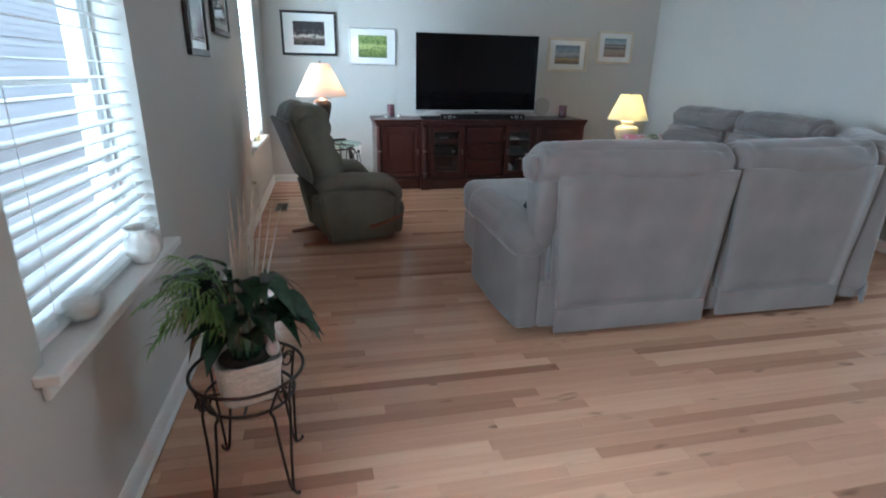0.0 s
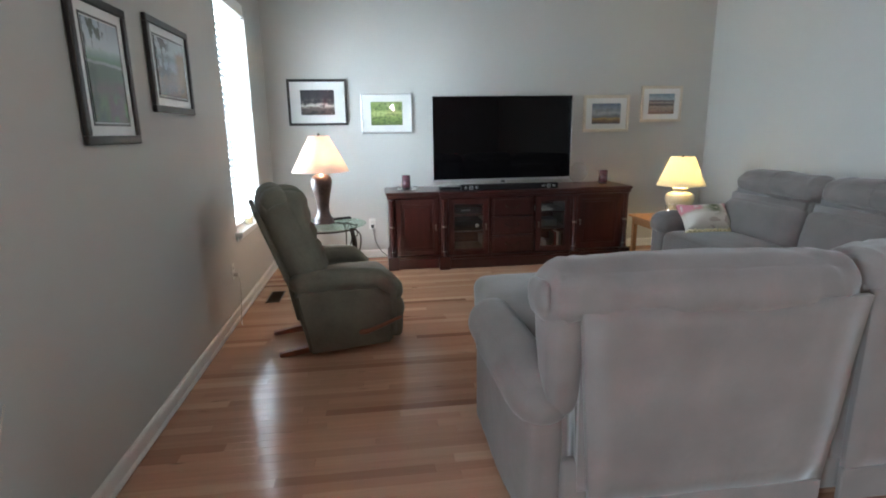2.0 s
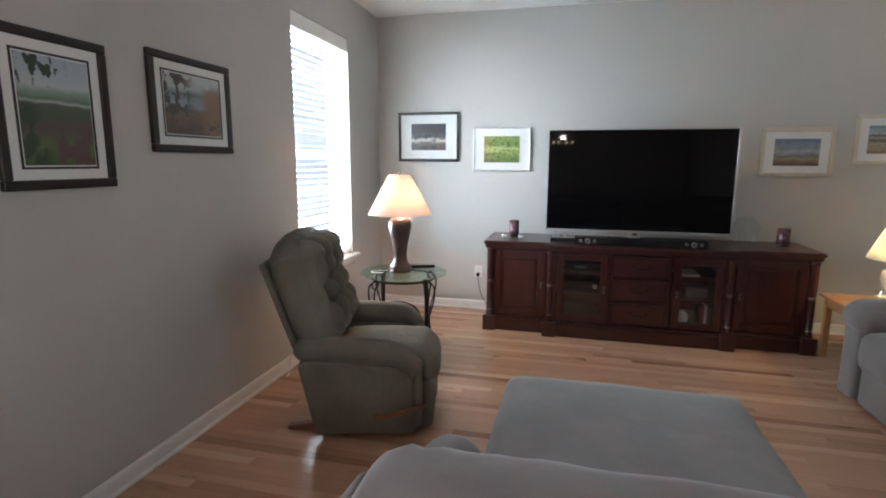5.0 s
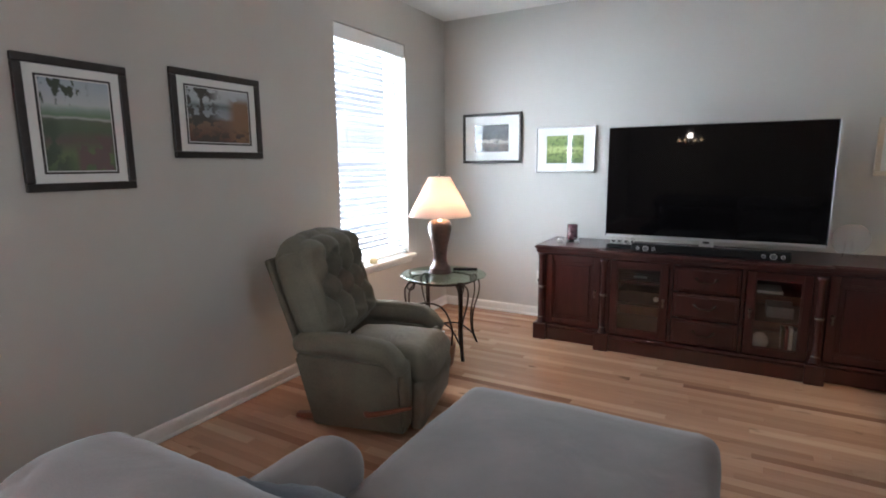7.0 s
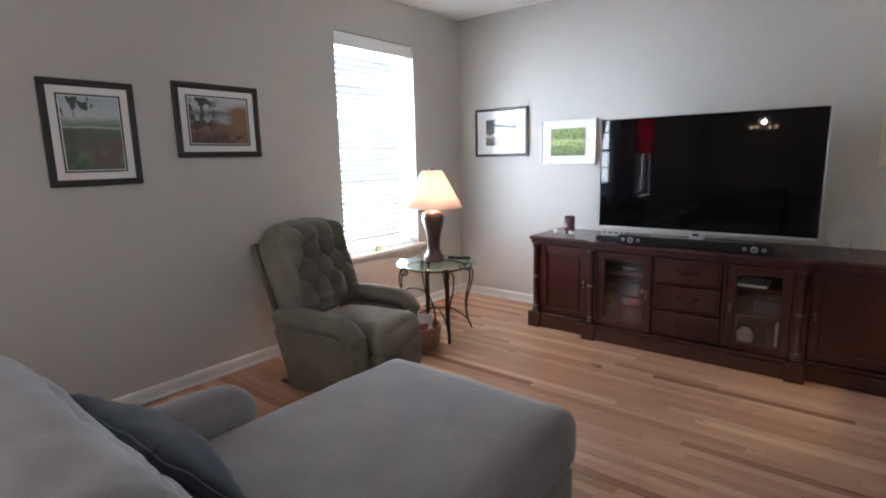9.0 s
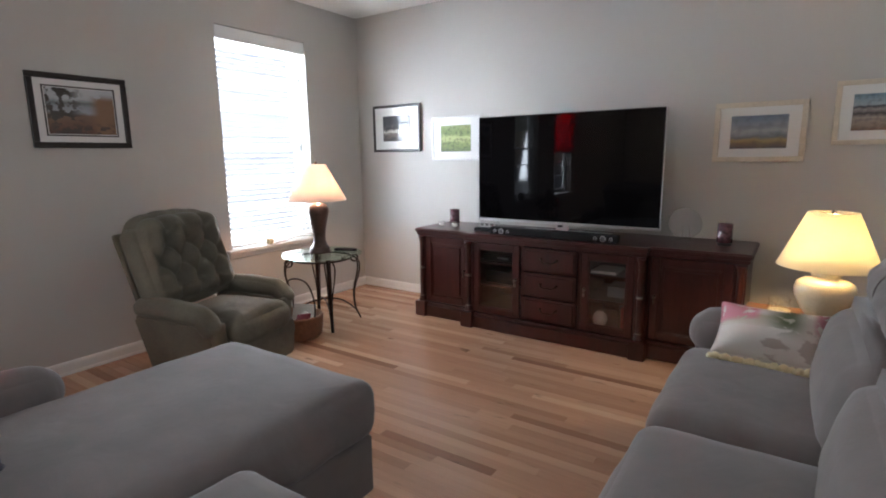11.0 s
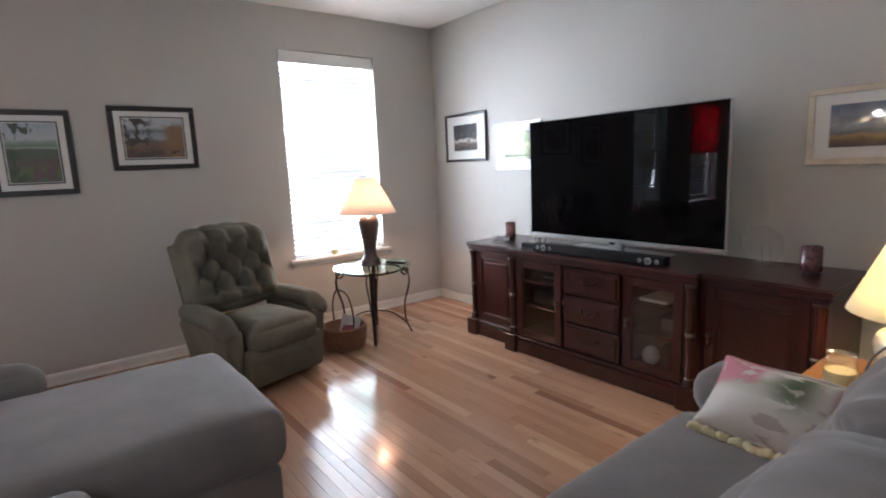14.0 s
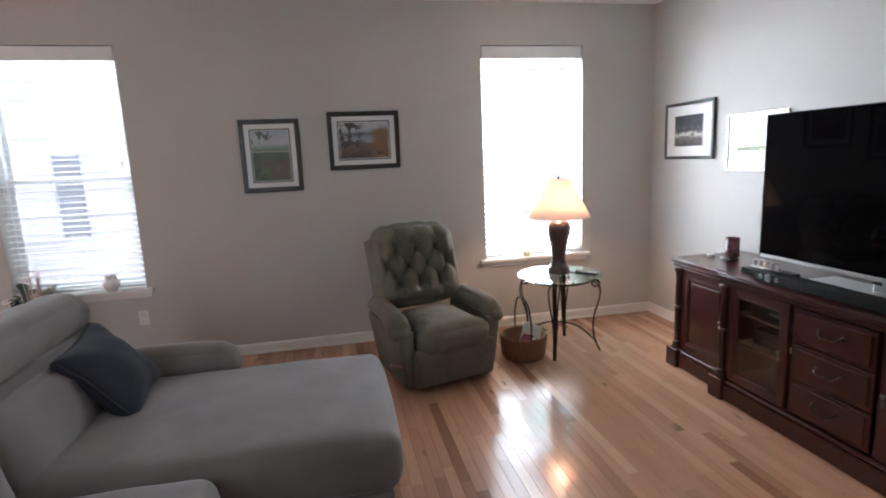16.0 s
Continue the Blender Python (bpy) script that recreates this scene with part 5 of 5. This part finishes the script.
for k in range(64):
    bm = bmesh.new()
    az = rng.uniform(0, 2 * math.pi)
    b0 = (0.04 * math.cos(az), 0.04 * math.sin(az), 0.126)
    near = max(0.0, math.cos(az - 4.6))
    reach = rng.uniform(0.06, 0.17) * (1.3 if math.cos(az) < 0 else 0.75) * (1 - 0.65 * near)
    hgt = rng.uniform(0.03, 0.24) + 0.05 * near
    stem_end = (b0[0] + math.cos(az) * reach * 0.55, b0[1] + math.sin(az) * reach * 0.55, 0.15 + hgt)
    tube(smooth_path([b0, (b0[0] + math.cos(az) * reach * 0.2, b0[1] + math.sin(az) * reach * 0.2, 0.15 + hgt * 0.7), stem_end], 3), 0.003, 5, bm=bm)
    blade = bmesh.new()
    leaf_strip(blade, stem_end, az + rng.uniform(-0.5, 0.5), rng.uniform(0.09, 0.16) * (1 - 0.25 * near), rng.uniform(-0.01, 0.08) + 0.03 * near, rng.uniform(0.07, 0.18) * (1 - 0.45 * near), rng.uniform(0.022, 0.042), 9, 0.25, 0.65)
    solid(blade)
    join(bm, blade)
    part("leaf", bm, LEAF, pt, smooth=True)
for k in range(22):
    bm = bmesh.new()
    az = rng.uniform(2.2, 4.3)
    L, rise, droop = rng.uniform(0.10, 0.30), rng.uniform(0.46, 0.64), rng.uniform(0.28, 0.42)
    mid = [(math.cos(az) * L * t, math.sin(az) * L * t, 0.14 + rise * t - droop * t * t) for t in (i / 14 for i in range(15))]
    tube(mid, 0.0022, 5, bm=bm)
    fr = bmesh.new()
    for i in range(4, 15):
        for sg in (-1, 1):
            leaf_strip(fr, mid[i], az + sg * 0.75, 0.085 * (1 - 0.03 * i), 0.012, 0.04, 0.0042, 4, 0.3, 0.8)
    solid(fr, 0.0006)
    join(bm, fr)
    part("frond", bm, PALM, pt, smooth=True)
for k in range(20):
    bm = bmesh.new()
    az = rng.uniform(-0.5, 1.9)
    leaf_strip(bm, (0.02 * math.cos(az), 0.02 * math.sin(az), 0.122), az, rng.choice((0.03, 0.05, 0.07, 0.10, 0.15)) * rng.uniform(0.7, 1.3), rng.uniform(0.38, 0.54), rng.uniform(0.0, 0.03), 0.0105, 8, 0.5, None)
    solid(bm, 0.0008)
    part("dried_blade", bm, STRAW, pt, smooth=True)
wf = thing("ceramic_rabbit", "small white ceramic ornament clipped on the pot rim", "ornament", pose(PX + 0.09, PY - 0.068, 0.4740))
bm = lathe([(0, 0), (0.016, 0.002), (0.022, 0.02), (0.016, 0.04), (0.012, 0.048), (0.017, 0.06), (0.012, 0.076), (0, 0.082)], 18)
part("body", bm, CERAMIC, wf, smooth=True)

# ---- on the window sills ----
vs = thing("ceramic_vase", "small ribbed ceramic vase with a flared rim on the sill", "vase", pose(X0 + 0.012, 2.36, WZ0 + 0.0005))
part("body", lathe([(0, 0), (0.030, 0), (0.036, 0.008), (0.055, 0.04), (0.058, 0.065), (0.048, 0.09), (0.034, 0.102), (0.034, 0.108), (0.052, 0.124), (0.048, 0.125), (0.030, 0.108), (0.044, 0.088), (0.052, 0.062), (0.03, 0.012), (0, 0.012)], 40, wob=lambda a: 1 + 0.07 * abs(math.sin(a * 5))), WHITECERAMIC, vs, smooth=True)
vs = thing("glass_bowl", "round clear glass votive bowl on the sill", "bowl", pose(X0 + 0.0, 1.90, WZ0 + 0.0005))
part("body", lathe([(0, 0), (0.030, 0), (0.052, 0.02), (0.058, 0.045), (0.050, 0.072), (0.044, 0.078), (0.041, 0.076), (0.046, 0.068), (0.053, 0.045), (0.046, 0.022), (0.026, 0.007), (0, 0.007)], 32), GLASS, vs, smooth=True)
part("wax", lathe([(0, 0.0085), (0.026, 0.0085), (0.040, 0.022), (0.046, 0.040), (0.044, 0.056), (0, 0.056)], 28), PAPER, vs, "white candle wax", smooth=True)
cdl = thing("sill_candle", "stubby pale yellow candle on the window sill", "candle", pose(X0 + 0.005, 5.76, WZ0 + 0.0005))
part("wax", lathe([(0, 0), (0.028, 0), (0.030, 0.004), (0.030, 0.046), (0.026, 0.052), (0.018, 0.048), (0, 0.048)], 24), WAX, cdl, smooth=True)
part("wick", tube([(0, 0, 0.0475), (0.002, 0, 0.058)], 0.001, 5), BLACK, cdl)

# ---- dining chandelier at the back of the room ----
cl = thing("chandelier", "small bronze chandelier with lit glass shades", "chandelier", pose(1.0, -2.2, 0))
part("rod", tube([(0, 0, 1.85), (0, 0, 2.765)], 0.008, 8), BRONZE, cl)
part("canopy", lathe([(0, 2.779), (0.06, 2.779), (0.055, 2.762), (0, 2.755)], 20), BRONZE, cl, smooth=True)
part("hub", lathe([(0, 1.80), (0.03, 1.82), (0.045, 1.86), (0.02, 1.90), (0, 1.90)], 20), BRONZE, cl, smooth=True)
LIT = bpy.data.materials.new("lit_bulb_glass")
LIT.use_nodes = True
LIT.node_tree.nodes["Principled BSDF"].inputs["Emission Color"].default_value = (1.0, 0.72, 0.42, 1)
LIT.node_tree.nodes["Principled BSDF"].inputs["Emission Strength"].default_value = 9
for k in range(4):
    a = radians(20 + 90 * k)
    c, s = math.cos(a), math.sin(a)
    arm = part("arm", tube(smooth_path([(0, 0, 1.85), (0.10 * c, 0.10 * s, 1.80), (0.22 * c, 0.22 * s, 1.83), (0.25 * c, 0.25 * s, 1.90)], 5), 0.006, 6), BRONZE, cl, smooth=True)
    part("bulb", lathe([(0, 1.90), (0.018, 1.902), (0.032, 1.93), (0.028, 1.96), (0.0, 1.975)], 16, pose(0.25 * c, 0.25 * s, 0)), LIT, arm, "warm glowing bulb", smooth=True)

# ---- outside ----
g = tagged(part("ground", box(-60, 60, -60, 60, -0.62, -0.50), GLAREGROUND), "ground around the house, coloured pale to look washed out by glare", "ground", kind="structure")
nh = thing("neighbour_house", "long white-sided house with grey-blue shutters across the yard", "house", pose(-7.0, 1.0, -0.5))
bm = bmesh.new()
for k in range(64):
    z = 0.16 * k
    own = bmesh.new()
    a = [own.verts.new(c) for c in ((0.0, -9, z), (0.022, -9, z), (0.004, -9, z + 0.165), (0.0, -9, z + 0.165))]
    b = [own.verts.new(v.co + Vector((0, 48, 0))) for v in a]
    own.faces.new(a)
    own.faces.new(b)
    for q in range(4):
        own.faces.new((a[q], a[(q + 1) % 4], b[(q + 1) % 4], b[q]))
    join(bm, own)
box(-6, 0, -9, 39, 0, 7.3, bm=bm)
part("wall", bm, SIDING, nh)
own = prism([(-6.5, 7.3), (0.5, 7.3), (-3.0, 9.6)], -39.4, 9.4, 0, 1, pose(0, 0, 0, 90, 0, 0) @ pose(0, 0, 0))
for v in own.verts:
    v.co.y += 2.0
part("roof", own, ROOF, nh)
for y in (-6.2, -2.35):
    for z in (0.9, 5.0):
        bm = box(0.0, 0.06, y - 0.5, y + 0.5, z - 0.06, z + 1.5, 0.01, 1)
        w = part("window", bm, VINYL, nh)
        part("pane", box(0.061, 0.066, y - 0.43, y + 0.43, z + 0.02, z + 1.42), SIDING, w)
        for s in (-1, 1):
            bm = bmesh.new()
            yc = y + s * 0.75
            for q in range(22):
                zz = z + 0.03 + 0.066 * q
                box(0.03, 0.055, yc - 0.17, yc + 0.17, zz, zz + 0.055, bm=bm, m=None)
            box(0.024, 0.05, yc - 0.21, yc - 0.17, z, z + 1.5, bm=bm)
            box(0.024, 0.05, yc + 0.17, yc + 0.21, z, z + 1.5, bm=bm)
            part("shutter", bm, PALESHUTTER, w)


def tree(x, y, h, seed):
    r = random.Random(seed)
    t = thing("tree", "young tree with thin bare limbs and sparse leaves", "tree", pose(x, y, -0.5))
    bm = tube(smooth_path([(0, 0, 0), (0.05, 0.02, h * 0.3), (-0.04, 0.05, h * 0.6), (0.02, 0, h)], 5), 0.10, 8, taper=lambda q: 1 - 0.85 * q)
    tips = []
    for k in range(16):
        z = h * r.uniform(0.3, 0.92)
        a, L = r.uniform(0, 6.28), r.uniform(0.6, 1.5)
        e = Vector((math.cos(a) * L, math.sin(a) * L, z + r.uniform(0.3, 0.9)))
        tube(smooth_path([(0, 0, z), (e.x * 0.5, e.y * 0.5, z + 0.2), e], 4), 0.028, 6, bm=bm, taper=lambda q: 1 - 0.8 * q)
        tips.append((Vector((0, 0, z)), e))
    part("trunk", bm, BARK, t, smooth=True)
    bm = bmesh.new()
    for a, b in tips:
        for k in range(40):
            p = a.lerp(b, r.uniform(0.3, 1.1)) + Vector([r.gauss(0, 0.22) for _ in range(3)])
            d1 = Vector([r.gauss(0, 1) for _ in range(3)]).normalized() * 0.05
            d2 = d1.orthogonal().normalized() * 0.025
            bm.faces.new([bm.verts.new(p + q) for q in (d1, d2, -d1, -d2)])
    part("crown", bm, PALM, t)


tree(-5.0, 20.0, 6.6, 3)
tree(-6.2, 24.0, 7.4, 8)

# ---- oak floor ----
fl = tagged(part("floor", box(X0 - 0.15, X1 + 0.15, Y0 - 0.15, Y1 + 0.15, -0.12, -0.0135), DARKWOOD), "honey-coloured oak strip floor with a glossy finish", "floor", kind="structure")
PW = 0.0572
LENGTHS = (0.45, 0.65, 0.85, 1.05, 1.30)


def plank_mesh(L):
    bm = bmesh.new()
    h, e, g = PW / 2 - 0.0002, 0.0007, 0.0002
    lo = [bm.verts.new(c) for c in ((g, -h, -0.0135), (L - g, -h, -0.0135), (L - g, h, -0.0135), (g, h, -0.0135))]
    mi = [bm.verts.new((v.co.x, v.co.y, -0.0009)) for v in lo]
    to = [bm.verts.new(c) for c in ((g + e, -h + e, 0), (L - g - e, -h + e, 0), (L - g - e, h - e, 0), (g + e, h - e, 0))]
    for a, b in ((lo, mi), (mi, to)):
        for k in range(4):
            bm.faces.new((a[k], a[(k + 1) % 4], b[(k + 1) % 4], b[k]))
    bm.faces.new(to)
    me = bpy.data.meshes.new("plank")
    bm.to_mesh(me)
    bm.free()
    me.materials.append(PLANK)
    return me


plank_meshes = {L: plank_mesh(L) for L in LENGTHS}
rng = random.Random(21)
verts, faces = [], []
row = 0
y = Y0
while y < Y1:
    x = X0 - rng.uniform(0.05, 0.6)
    yc = y + PW / 2
    near = 1.45 < yc < 2.75 or 4.75 < yc < 6.05
    while x < X1:
        L = rng.choice(LENGTHS)
        if near and x > X0 - 0.14 and x + L < X1 + 0.14:
            o = new("plank", plank_meshes[L])
            o.parent = fl
            o.location = (x, yc, 0)
        else:
            a, b = max(x, X0 - 0.14), min(x + L, X1 + 0.14)
            h, e, k = PW / 2 - 0.0002, 0.0007, len(verts)
            verts += [(a + 0.0003, yc - h, -0.0009), (b - 0.0003, yc - h, -0.0009), (b - 0.0003, yc + h, -0.0009), (a + 0.0003, yc + h, -0.0009), (a + e, yc - h + e, 0), (b - e, yc - h + e, 0), (b - e, yc + h - e, 0), (a + e, yc + h - e, 0)]
            verts += [(p[0], p[1], -0.0135) for p in verts[k:k + 4]]
            faces += [(k + 4, k + 5, k + 6, k + 7)] + [(k + i, k + (i + 1) % 4, k + 4 + (i + 1) % 4, k + 4 + i) for i in range(4)] + [(k + 8 + i, k + 8 + (i + 1) % 4, k + (i + 1) % 4, k + i) for i in range(4)]
        x += L
    y += PW
me = bpy.data.meshes.new("planks")
me.from_pydata(verts, [], faces)
me.materials.append(PLANKS)
o = new("planks", me)
o.parent = fl
tagged(o, kind="stuff")
